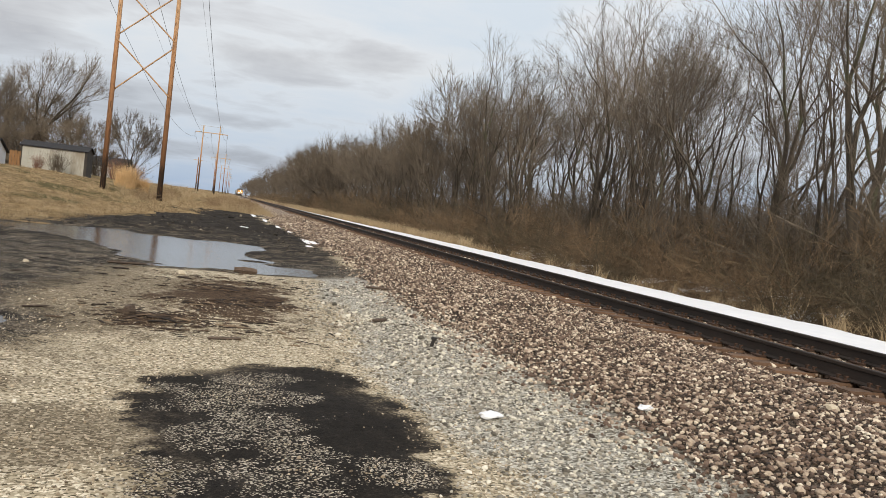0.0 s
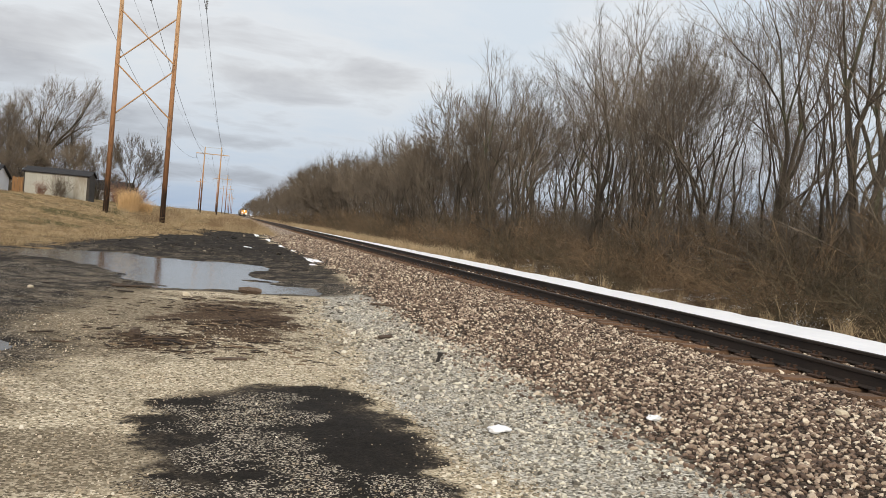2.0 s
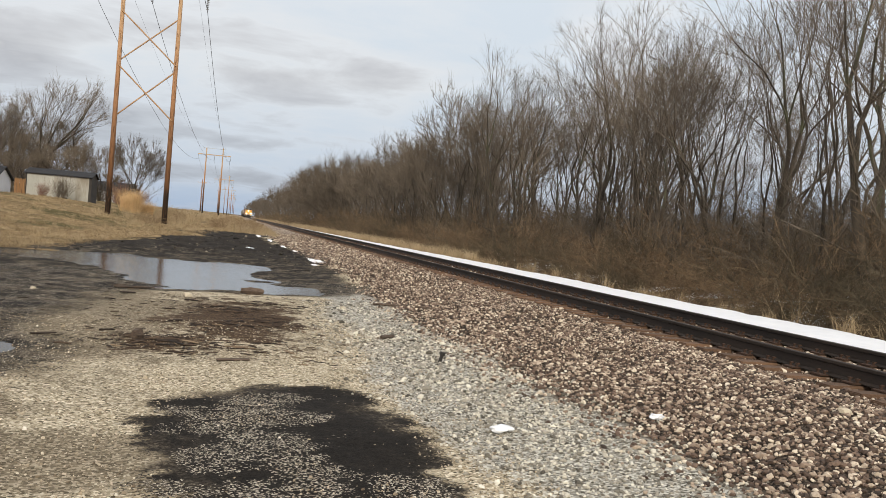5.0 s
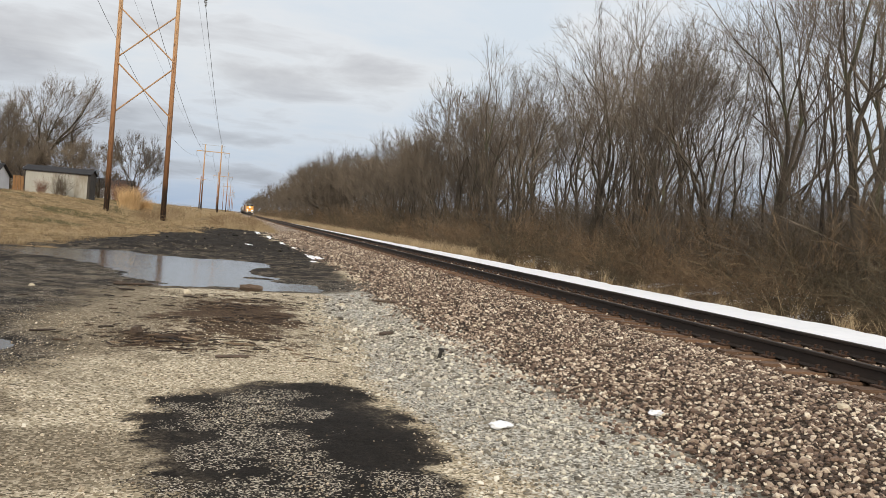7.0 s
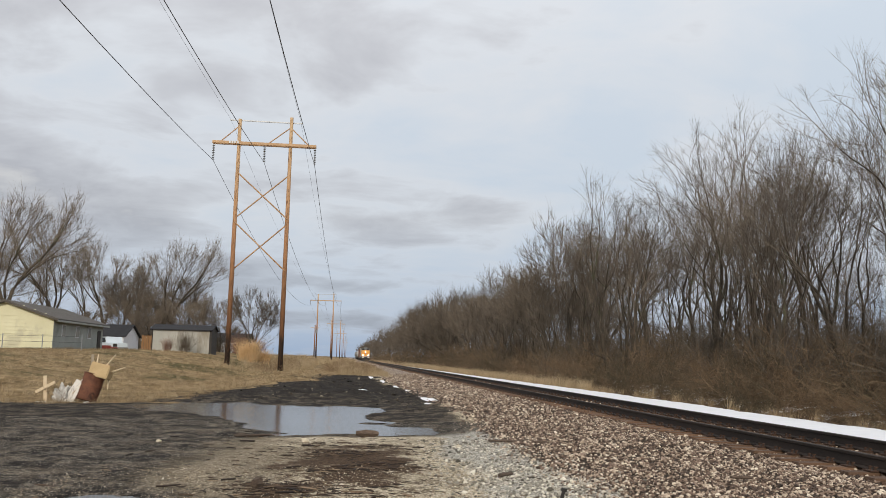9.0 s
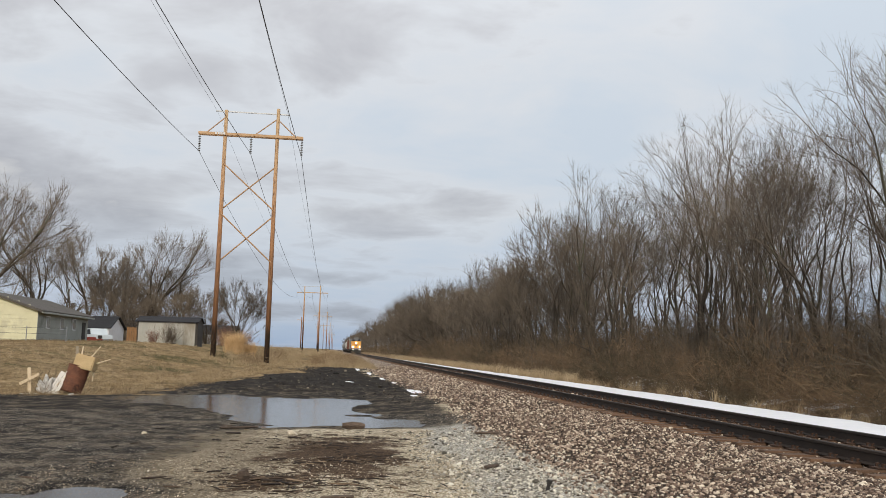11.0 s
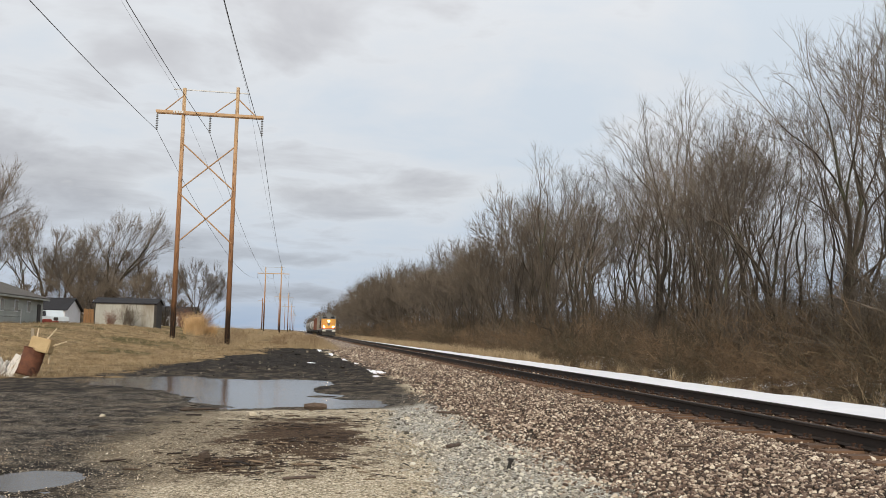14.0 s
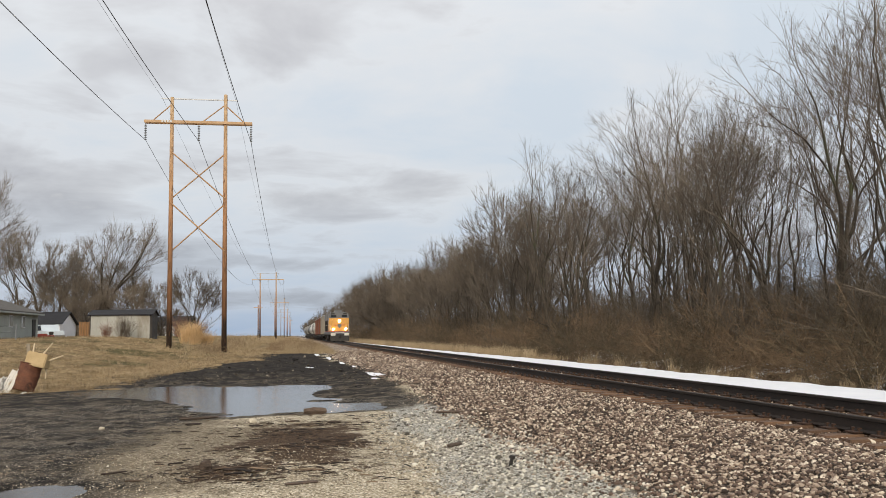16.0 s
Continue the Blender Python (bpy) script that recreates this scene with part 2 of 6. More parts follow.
    straw = k.ramp(k.math("ADD", k.math("MULTIPLY", g, 0.6), k.math("MULTIPLY", g2, 0.4)), [(0.36, (0.060, 0.041, 0.020)), (0.45, (0.165, 0.113, 0.056)), (0.55, (0.32, 0.228, 0.122)), (0.68, (0.50, 0.385, 0.23))])
    green = k.ramp(g2, [(0.35, (0.042, 0.037, 0.013)), (0.65, (0.14, 0.115, 0.048))])
    grass = k.mix(k.step(k.math("ADD", k.noise(co, 0.16, 6, 0.65), k.math("MULTIPLY", k.attr("green"), 0.08)), 0.55, 0.70), straw, green)
    gz = zone("grass", 0.10, 0.7)
    col = k.mix(gz, col, grass)
    litter = k.ramp(k.math("ADD", k.math("MULTIPLY", mid, 0.6), k.math("MULTIPLY", fine, 0.4)), [(0.3, (0.03, 0.022, 0.015)), (0.55, (0.09, 0.063, 0.04)), (0.75, (0.20, 0.15, 0.10))])
    wz = zone("litter")
    col = k.mix(wz, col, litter)
    snowy = k.math("MULTIPLY", k.step(k.noise(co, 0.45, 5, 0.62), 0.50, 0.56), k.attr("litter"))
    col = k.mix(snowy, col, (0.82, 0.84, 0.88))
    wet = k.math("MULTIPLY", dark, k.step(k.noise(co, 0.8, 5, 0.6), 0.40, 0.62))
    rough = k.math("SUBTRACT", 0.92, k.math("MULTIPLY", wet, 0.10))
    relief = k.math("ADD", k.math("MULTIPLY", fine, 0.6), k.math("ADD", k.math("MULTIPLY", peb, 0.25), k.math("MULTIPLY", mid, 0.5)))
    b.inputs["Specular IOR Level"].default_value = 0.10
    finish(k, b, col, rough, 0, relief, 0.7, 0.03)
    return m


M["ground"] = ground_material()


def water_material():
    m, k, b = material("puddle_water")
    co = k.add("ShaderNodeTexCoord").outputs["Object"]
    n = k.noise(k.scaled(co, (1, 1.6, 1)), 11, 4)
    b.inputs["Base Color"].default_value = (0.05, 0.044, 0.036, 1)
    b.inputs["Roughness"].default_value = 0.11
    b.inputs["IOR"].default_value = 1.33
    b.inputs["Specular IOR Level"].default_value = 0.6
    bp = k.add("ShaderNodeBump", Strength=0.22, Distance=0.012)
    k.link(n, bp.inputs["Height"])
    k.link(bp.outputs[0], b.inputs["Normal"])
    return m


M["water"] = water_material()


# ---- mesh helpers ----
rng = np.random.default_rng(7)


def link_np(name, verts, faces, mat, parent=None, smooth=False):
    """An object from arrays of corners and of triangles or quads."""
    verts, faces = np.asarray(verts, np.float32), np.asarray(faces, np.int32)
    me = bpy.data.meshes.new(name)
    me.vertices.add(len(verts))
    me.vertices.foreach_set("co", verts.ravel())
    me.loops.add(faces.size)
    me.loops.foreach_set("vertex_index", faces.ravel())
    me.polygons.add(len(faces))
    me.polygons.foreach_set("loop_start", np.arange(len(faces), dtype=np.int32) * faces.shape[1])
    me.polygons.foreach_set("use_smooth", np.full(len(faces), smooth))
    me.update(calc_edges=True)
    me.validate()
    me.materials.append(mat)
    ob = new(name, me)
    ob.parent = parent
    return ob


def part(name, bm, mat, parent=None, label="", smooth=False):
    me = bpy.data.meshes.new(name)
    if smooth:
        for f in bm.faces:
            f.smooth = True
    bm.to_mesh(me)
    bm.free()
    me.materials.append(mat)
    ob = new(name, me)
    ob.parent = parent
    if label:
        ob["label"] = label
    return ob


def same_part(name, ob, m, parent=None):
    """Another object on the mesh of ob."""
    o = new(name, ob.data)
    o.parent = parent
    o.matrix_basis = m
    return o


def box(x0, x1, y0, y1, z0, z1, bevel=0.0, bm=None, m=None):
    bm = bm or bmesh.new()
    r = bmesh.ops.create_cube(bm, size=1)
    for v in r["verts"]:
        v.co = Vector((x0 + (v.co.x + 0.5) * (x1 - x0), y0 + (v.co.y + 0.5) * (y1 - y0), z0 + (v.co.z + 0.5) * (z1 - z0)))
    if bevel:
        es = list({e for v in r["verts"] for e in v.link_edges})
        bmesh.ops.bevel(bm, geom=es, offset=bevel, segments=2, affect="EDGES")
    if m is not None:
        bmesh.ops.transform(bm, matrix=m, verts=r["verts"] if not bevel else bm.verts)
    return bm


def rod(a, b, r0, r1=None, n=8, bm=None, cap=True):
    bm = bm or bmesh.new()
    a, b = Vector(a), Vector(b)
    d = b - a
    m = Matrix.Translation((a + b) / 2) @ d.to_track_quat("Z", "Y").to_matrix().to_4x4()
    bmesh.ops.create_cone(bm, cap_ends=cap, segments=n, radius1=r0, radius2=r0 if r1 is None else r1, depth=d.length, matrix=m)
    return bm


def profile(points, y0, y1, axis="y"):
    """A prism whose outline lies across the axis."""
    bm = bmesh.new()
    def at(u, v, w):
        return (u, w, v) if axis == "y" else (w, u, v)
    a = [bm.verts.new(at(u, v, y0)) for u, v in points]
    b = [bm.verts.new(at(u, v, y1)) for u, v in points]
    bm.faces.new(a), bm.faces.new(b[::-1])
    for i in range(len(a)):
        j = (i + 1) % len(a)
        bm.faces.new((a[j], a[i], b[i], b[j]))
    bmesh.ops.recalc_face_normals(bm, faces=bm.faces)
    return bm


def thing(name, label, category, m=None, group="", kind=""):
    e = new(name)
    e.empty_display_size = 0.2
    if m is not None:
        e.matrix_basis = m
    return tagged(e, label, category, group, kind)


def smooth01(v):
    v = np.clip(v, 0, 1)
    return v * v * (3 - 2 * v)


def fbm(x, y, scale, seed=0.0, octaves=4):
    """Cheap value noise on arrays, about -1 to 1."""
    out, amp, tot = 0.0, 1.0, 0.0
    for o in range(octaves):
        s = scale * 2 ** o
        xs, ys = x * s + 17.3 * o + seed, y * s - 9.1 * o + seed * 1.7
        xi, yi = np.floor(xs), np.floor(ys)
        fx, fy = smooth01(xs - xi), smooth01(ys - yi)
        def h(i, j):
            v = np.sin(i * 127.1 + j * 311.7 + seed * 3.1) * 43758.5453
            return (v - np.floor(v)) * 2 - 1
        v = (h(xi, yi) * (1 - fx) + h(xi + 1, yi) * fx) * (1 - fy) + (h(xi, yi + 1) * (1 - fx) + h(xi + 1, yi + 1) * fx) * fy
        out, tot, amp = out + amp * v, tot + amp, amp * 0.5
    return out / tot * 1.6


def blob(x, y, cx, cy, rx, ry, turn=0.0):
    """1 at the middle of an ellipse, 0.5 on its rim, falling on outwards."""
    c, s = math.cos(radians(turn)), math.sin(radians(turn))
    u, v = ((x - cx) * c + (y - cy) * s) / rx, (-(x - cx) * s + (y - cy) * c) / ry
    return np.clip(1.0 - 0.5 * np.sqrt(u * u + v * v), 0, 1)


# ---- the ground ----
RAIL_TOP, TRACK_X, GAUGE = 0.50, 7.60, 1.505
WATER = -0.020


def bank_foot(y):
    return np.interp(y, [0, 20, 27, 44, 66, 90, 200], [-10.5, -9.6, -8.9, -7.2, -5.0, -4.0, -3.5])


def grass_edge(y):
    """Where the winter grass gives way to cinders."""
    return np.interp(y, [0, 20, 25.5, 27.5, 28.6, 31, 35, 40, 46, 53, 62, 70, 90, 200], [-18, -16, -12, -8.0, -6.3, -5.85, -5.6, -5.2, -4.2, -2.9, -1.4, 0.4, 0.8, 0.8])


def puddles(x, y):
    w = fbm(x, y, 0.9, 3.0) * 0.09 + fbm(x, y, 3.0, 5.0, 3) * 0.05
    a = np.maximum.reduce([blob(x, y, -1.2, 23.5, 2.15, 5.3, 10), blob(x, y, -3.4, 26.3, 2.2, 3.5, 20), blob(x, y, -5.1, 27.4, 1.2, 1.7), blob(x, y, 1.05, 19.4, 1.2, 1.25), blob(x, y, 0.0, 26.9, 1.25, 1.8),
                           blob(x, y, -2.75, 9.7, 0.48, 0.55), blob(x, y, -3.4, 9.3, 0.55, 0.55), blob(x, y, -2.8, 8.45, 0.55, 0.36), blob(x, y, -3.55, 8.3, 0.5, 0.55)])
    # muddy spits reach into the water
    a = a - 0.7 * np.maximum.reduce([np.clip(blob(x, y, *q) * 2 - 1, 0, 1) for q in ((1.2, 23.6, 0.75, 1.5), (-2.5, 8.98, 0.32, 0.2), (-3.2, 10.0, 0.14, 0.3), (0.7, 21.5, 0.45, 0.35))])
    return a + w


def height(x, y):
    x, y = np.asarray(x, float), np.asarray(y, float)
    # the yard rises gently to the track shoulder
    z = 0.24 * smooth01((x - 1.6) / 4.3) * smooth01((14.0 - x) / 2) + 0.014 * smooth01((x - 5.2) / 0.8) * smooth01((9.8 - x) / 0.5)
    z = np.where(x > 12.0, 0.24 - 0.75 * smooth01((x - 12.0) / 1.9) + 0.95 * smooth01((x - 14.2) / 5.0), z)
    bank = bank_foot(y) - x
    z = z + 1.45 * smooth01(bank / 13.0) * smooth01((y + 30) / 40) + 0.35 * smooth01((y - 50) / 30) * smooth01((4.5 - x) / 4)
    near = smooth01((40 - y) / 20) * smooth01((4 - x) / 2)
    z = z + near * (fbm(x, y, 0.35, 1.0) * 0.018 + fbm(x, y, 2.5, 2.0, 3) * 0.008)
    rough = smooth01((y - 30) / 4) * smooth01((68 - y) / 6) * smooth01((3.4 - x) / 1.0) * smooth01((x + 5.5) / 2)
    z = z + rough * (0.10 + fbm(x, y, 0.5, 13.0) * 0.08 + fbm(x, y, 1.9, 14.0, 3) * 0.035)
    z = z + smooth01((bank - 1) / 4) * fbm(x, y, 0.22, 4.0) * 0.07 + smooth01((x - 13) / 3) * fbm(x, y, 0.3, 6.0) * 0.12
    mound = np.clip(np.maximum(blob(x, y, 0.15, 13.2, 1.35, 3.6), 0.85 * blob(x, y, -0.8, 10.6, 1.0, 0.9)) * 2 - 1, 0, 1)
    z = z + mound * (0.035 + 0.05 * np.maximum(0, fbm(x, y, 1.8, 15.0, 3)))
    p = puddles(x, y)
    z = np.where(y < 32, z - np.where(near > 0, 1, 0) * 0.085 * smooth01((p - 0.40) / 0.28) * smooth01((2.6 - x) / 0.8), z)
    return z


def spaced(*runs):
    out = [np.arange(a, b, s) for a, b, s in runs]
    return np.unique(np.round(np.concatenate(out + [np.array([runs[-1][1]])]), 4))


def make_ground():
    xs = spaced((-1500, -300, 300), (-300, -60, 30), (-60, -14, 2.0), (-14, -6, 0.4), (-6, 4.2, 0.10), (4.2, 7, 0.25), (7, 17, 0.4), (17, 60, 3), (60, 300, 40), (300, 1500, 300))
    ys = spaced((-200, -20, 20), (-20, 3, 1.0), (3, 12, 0.10), (12, 32, 0.16), (32, 70, 0.5), (70, 130, 2.0), (130, 500, 20), (500, 3500, 300))
    X, Y = np.meshgrid(xs, ys)
    Z = height(X, Y)
    nx, ny = len(xs), len(ys)
    i = (np.arange(ny - 1)[:, None] * nx + np.arange(nx - 1)[None]).ravel()
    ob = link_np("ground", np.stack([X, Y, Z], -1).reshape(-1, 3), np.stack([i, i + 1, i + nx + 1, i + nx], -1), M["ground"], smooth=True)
    x, y = X.ravel(), Y.ravel()
    bank = grass_edge(y) - x
    wob = fbm(x, y, 0.5, 8.0) * 0.5
    right = np.interp(y, [0, 7.4, 8.2, 9.4, 10.2, 11, 13.4, 16, 17.3, 17.9, 19, 25, 31, 38.5, 48.6, 55, 70], [-4, -3.4, -1.9, -1.5, -1.8, -2.5, -2.2, -2.3, -1.6, 1.9, 3.2, 3.4, 3.5, 3.5, 2.7, 2.2, 1.6])
    left_yard = smooth01((right + wob * np.where(y > 20, 1.6, 0.7) - x) / np.where(y > 19, 1.6, 2.4) + 0.5) * smooth01((72 - y) / 3) * smooth01((y - 2) / 6)
    gx, gy = x, y
    x, y = x + 0.22 * fbm(x, y, 2.2, 51.0), y + 0.50 * fbm(x, y, 1.7, 52.0)
    patch = np.maximum.reduce([blob(x, y, 0.5, 6.5, 0.98, 1.75, -8), blob(x, y, 0.6, 5.1, 0.92, 1.5), blob(x, y, -0.1, 7.3, 0.42, 0.72), blob(x, y, 0.85, 7.5, 0.45, 0.72), blob(x, y, 1.15, 5.9, 0.5, 0.8)])
    tint = np.clip((patch - 0.5) * 7.0 + 0.5 + 0.5 * fbm(x, y, 6.0, 58.0, 3), 0, 1)
    veil = np.maximum.reduce([blob(x, y, 0.15, 7.15, 0.42, 0.62, -20), 0.92 * blob(x, y, 0.12, 6.0, 0.3, 0.5), blob(x, y, 0.55, 5.3, 0.18, 0.6, 8), blob(x, y, 1.15, 5.05, 0.28, 0.25), 0.9 * blob(x, y, 0.2, 4.7, 0.5, 0.3)])
    veil = np.clip(veil * 1.5 - 0.25 + 0.36 * fbm(x, y, 5.0, 53.0, 3), 0.12, 0.52)
    x, y = gx, gy
    masks = {
        "dark": np.maximum(left_yard, tint),
        # how strongly gap shade is painted under the loose stones, fading out by y = 46
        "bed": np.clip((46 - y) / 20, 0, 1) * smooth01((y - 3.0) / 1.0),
        "black": np.clip(np.maximum(patch * 3 - 1.2, 0.75 * smooth01((y - 30) / 6)), 0, 1),
        "chips": np.where(patch > 0.4, veil, 0.30 * (y < 22)),
        "grass": np.maximum(smooth01((bank + 2.0 * fbm(x, y, 0.3, 31.0) + 1.0 * fbm(x, y, 1.1, 32.0, 3)) / 1.0 + 0.5), smooth01((y - 66 + 3 * fbm(x, y, 0.2, 11)) / 3) * smooth01((4.2 - x) / 1.0) * (1 - 0.3 * np.exp(-((x + 2.2) / 1.6) ** 2))),
        "green": smooth01((bank - 2) / 5) * smooth01((y - 30) / 20),
        "damp": np.clip(np.maximum.reduce([blob(x, y, -1.3, 5.7, 1.0, 0.6), blob(x, y, -2.3, 6.9, 0.9, 0.5), blob(x, y, -1.8, 13.5, 1.2, 4.0)]) * 1.4 - 0.3, 0, 1),
        "grey": smooth01((x - 1.55 + 0.5 * fbm(x, y, 0.4, 9)) / 1.0 + 0.2) * smooth01((24 - y) / 6),
        "ballast": smooth01((x - np.interp(y, [4, 7, 12, 18, 24, 32, 60], [3.3, 3.35, 3.1, 3.2, 3.6, 3.5, 2.6]) + 0.3 * fbm(x, y, 0.7, 2.5)) / 0.8 + 0.5) * smooth01((12.6 - x) / 0.8),
        "wood": np.clip(np.maximum(blob(x, y, 0.15, 13.2, 1.35, 3.6), 0.85 * blob(x, y, -0.8, 10.6, 1.0, 0.9)) * 1.35 - 0.36 + 0.25 * fbm(x, y, 2.2, 57.0, 3), 0, 1),
        "litter": smooth01((x - 12.9 + 0.4 * fbm(x, y, 0.4, 12)) / 0.7),
    }
    masks["grass"] = np.maximum(masks["grass"], smooth01((x - 11.9) / 0.4) * smooth01((13.6 - x) / 0.4) + smooth01((x - 60) / 20))
    for key, val in masks.items():
        a = ob.data.attributes.new(key, "FLOAT", "POINT")
        a.data.foreach_set("value", val.astype(np.float32))
    tagged(ob, "gravel yard with wet black cinders, winter grass bank and leaf litter", "ground", kind="structure")


make_ground()


def make_puddle(name, x0, x1, y0, y1, label):
    xs, ys = np.linspace(x0, x1, 24), np.linspace(y0, y1, 24)
    X, Y = np.meshgrid(xs, ys)
    i = (np.arange(23)[:, None] * 24 + np.arange(23)[None]).ravel()
    ob = link_np(name, np.stack([X, Y, np.full_like(X, WATER)], -1).reshape(-1, 3), np.stack([i, i + 1, i + 25, i + 24], -1), M["water"], smooth=True)
    tagged(ob, label, "puddle", kind="structure")


make_puddle("puddle", -7.2, 2.6, 16.8, 31.0, "shallow rain puddle reflecting the grey sky on black cinders")
make_puddle("puddle", -5.0, -1.6, 7.2, 11.0, "small rain puddle on the dark gravel yard")


# ---- the railway ----
def make_track():
    track = thing("railway_track", "single railway line with rusty rails on weathered wooden sleepers", "railway track", kind="structure")
    z0 = RAIL_TOP - 0.186
    shape = [(-0.07, 0), (0.07, 0), (0.07, 0.012), (0.012, 0.03), (0.01, 0.135), (0.036, 0.147), (0.037, 0.178), (0.03, 0.186), (-0.03, 0.186), (-0.037, 0.178), (-0.036, 0.147), (-0.01, 0.135), (-0.012, 0.03), (-0.07, 0.012)]
    for s in (-1, 1):
        o = part("rail", profile(shape, -60, 1500), M["rail"], track, "dark rusty steel rail")
        o.location = (TRACK_X + s * GAUGE / 2, 0, z0)
    tie = None
    r = random.Random(3)
    plate = bmesh.new()
    box(-0.18, 0.18, -0.1, 0.1, -0.004, 0.016, 0.004, plate)
    for s in (-1, 1):
        for q in (-0.06, 0.06):
            box(s * 0.095 - 0.012, s * 0.095 + 0.012, q - 0.012, q + 0.012, 0.0, 0.05, 0, plate)
            box(s * 0.085 - 0.02, s * 0.085 + 0.02, q - 0.018, q + 0.018, 0.045, 0.06, 0, plate)
    for n in range(190):
        y = 4.0 + n * 0.495 + r.uniform(-0.03, 0.03)
        m = pose(TRACK_X + r.uniform(-0.09, 0.07), y, z0 - 0.098 + r.uniform(-0.012, 0.0), 0, 0, r.uniform(-1.5, 1.5))
        if tie is None:
            tie = part("sleeper", box(-1.3, 1.3, -0.115, 0.115, -0.09, 0.09, 0.012), M["tie"], track)
            tie.matrix_basis = m
        else:
            same_part("sleeper", tie, m, track)
        for s in (-1, 1):
            pm = pose(TRACK_X + s * GAUGE / 2, y, z0 - 0.002)
            if n == 0 and s == -1:
                pl = part("tie_plate", plate, M["plate"], track, "rusty tie plate with spikes")
                pl.matrix_basis = pm
            else:
                same_part("tie_plate", pl, pm, track)
    bm = bmesh.new()
    for n in range(400):
        y = 4.0 + (190 + n) * 0.495
        box(TRACK_X - 1.3, TRACK_X + 1.3, y - 0.115, y + 0.115, z0 - 0.19, z0 - 0.01, 0, bm)
    o = part("far_sleepers", bm, M["tie"], track)
    o["kind"] = "stuff"


make_track()


def stone_shapes(count, seed, squash=0.7, cheap=False):
    """Angular crushed stones, about one unit across, as arrays."""
    out = []
    r = np.random.default_rng(seed)
    for _ in range(count):
        bm = bmesh.new()
        if cheap:
            bmesh.ops.create_cone(bm, segments=4, radius1=0.5, radius2=0.34, depth=0.6, cap_ends=True)
            bmesh.ops.triangulate(bm, faces=bm.faces)
        else:
            bmesh.ops.create_icosphere(bm, subdivisions=1, radius=0.5)
        v = np.array([p.co for p in bm.verts])
        f = np.array([[p.index for p in q.verts] for q in bm.faces])
        bm.free()
        v *= r.uniform(0.62, 1.28, (len(v), 1)) * np.array([1.15, r.uniform(0.7, 1.0), squash])
        out.append((v, f))
    return out


def scatter(shapes, places, sizes, r, tilt=0.5):
    """All stones of a bed as one pair of arrays."""
    V, F, base = [], [], 0
    pick = r.integers(0, len(shapes), len(places))
    a, b, c = r.uniform(0, 6.283, len(places)), r.uniform(-tilt, tilt, len(places)), r.uniform(-tilt, tilt, len(places))
    for s, (v, f) in enumerate(shapes):
        idx = np.nonzero(pick == s)[0]
        if not len(idx):
            continue
        ca, sa = np.cos(a[idx]), np.sin(a[idx])
        x, y, z = (v[None, :, i] * sizes[idx, None] for i in range(3))
        y, z = y * np.cos(b[idx, None]) - z * np.sin(b[idx, None]), y * np.sin(b[idx, None]) + z * np.cos(b[idx, None])
        x, z = x * np.cos(c[idx, None]) - z * np.sin(c[idx, None]), x * np.sin(c[idx, None]) + z * np.cos(c[idx, None])
        x, y = x * ca[:, None] - y * sa[:, None], x * sa[:, None] + y * ca[:, None]
        P = np.stack([x, y, z], -1) + places[idx, None]
        V.append(P.reshape(-1, 3))
        F.append((f[None] + (np.arange(len(idx)) * len(v))[:, None, None] + base).reshape(-1, 3))
        base += len(idx) * len(v)
    return np.concatenate(V), np.concatenate(F)


def ballast_left(y):
    return np.interp(y, [4, 7, 12, 18, 24, 32, 60], [3.3, 3.35, 3.1, 3.2, 3.6, 3.5, 2.6])


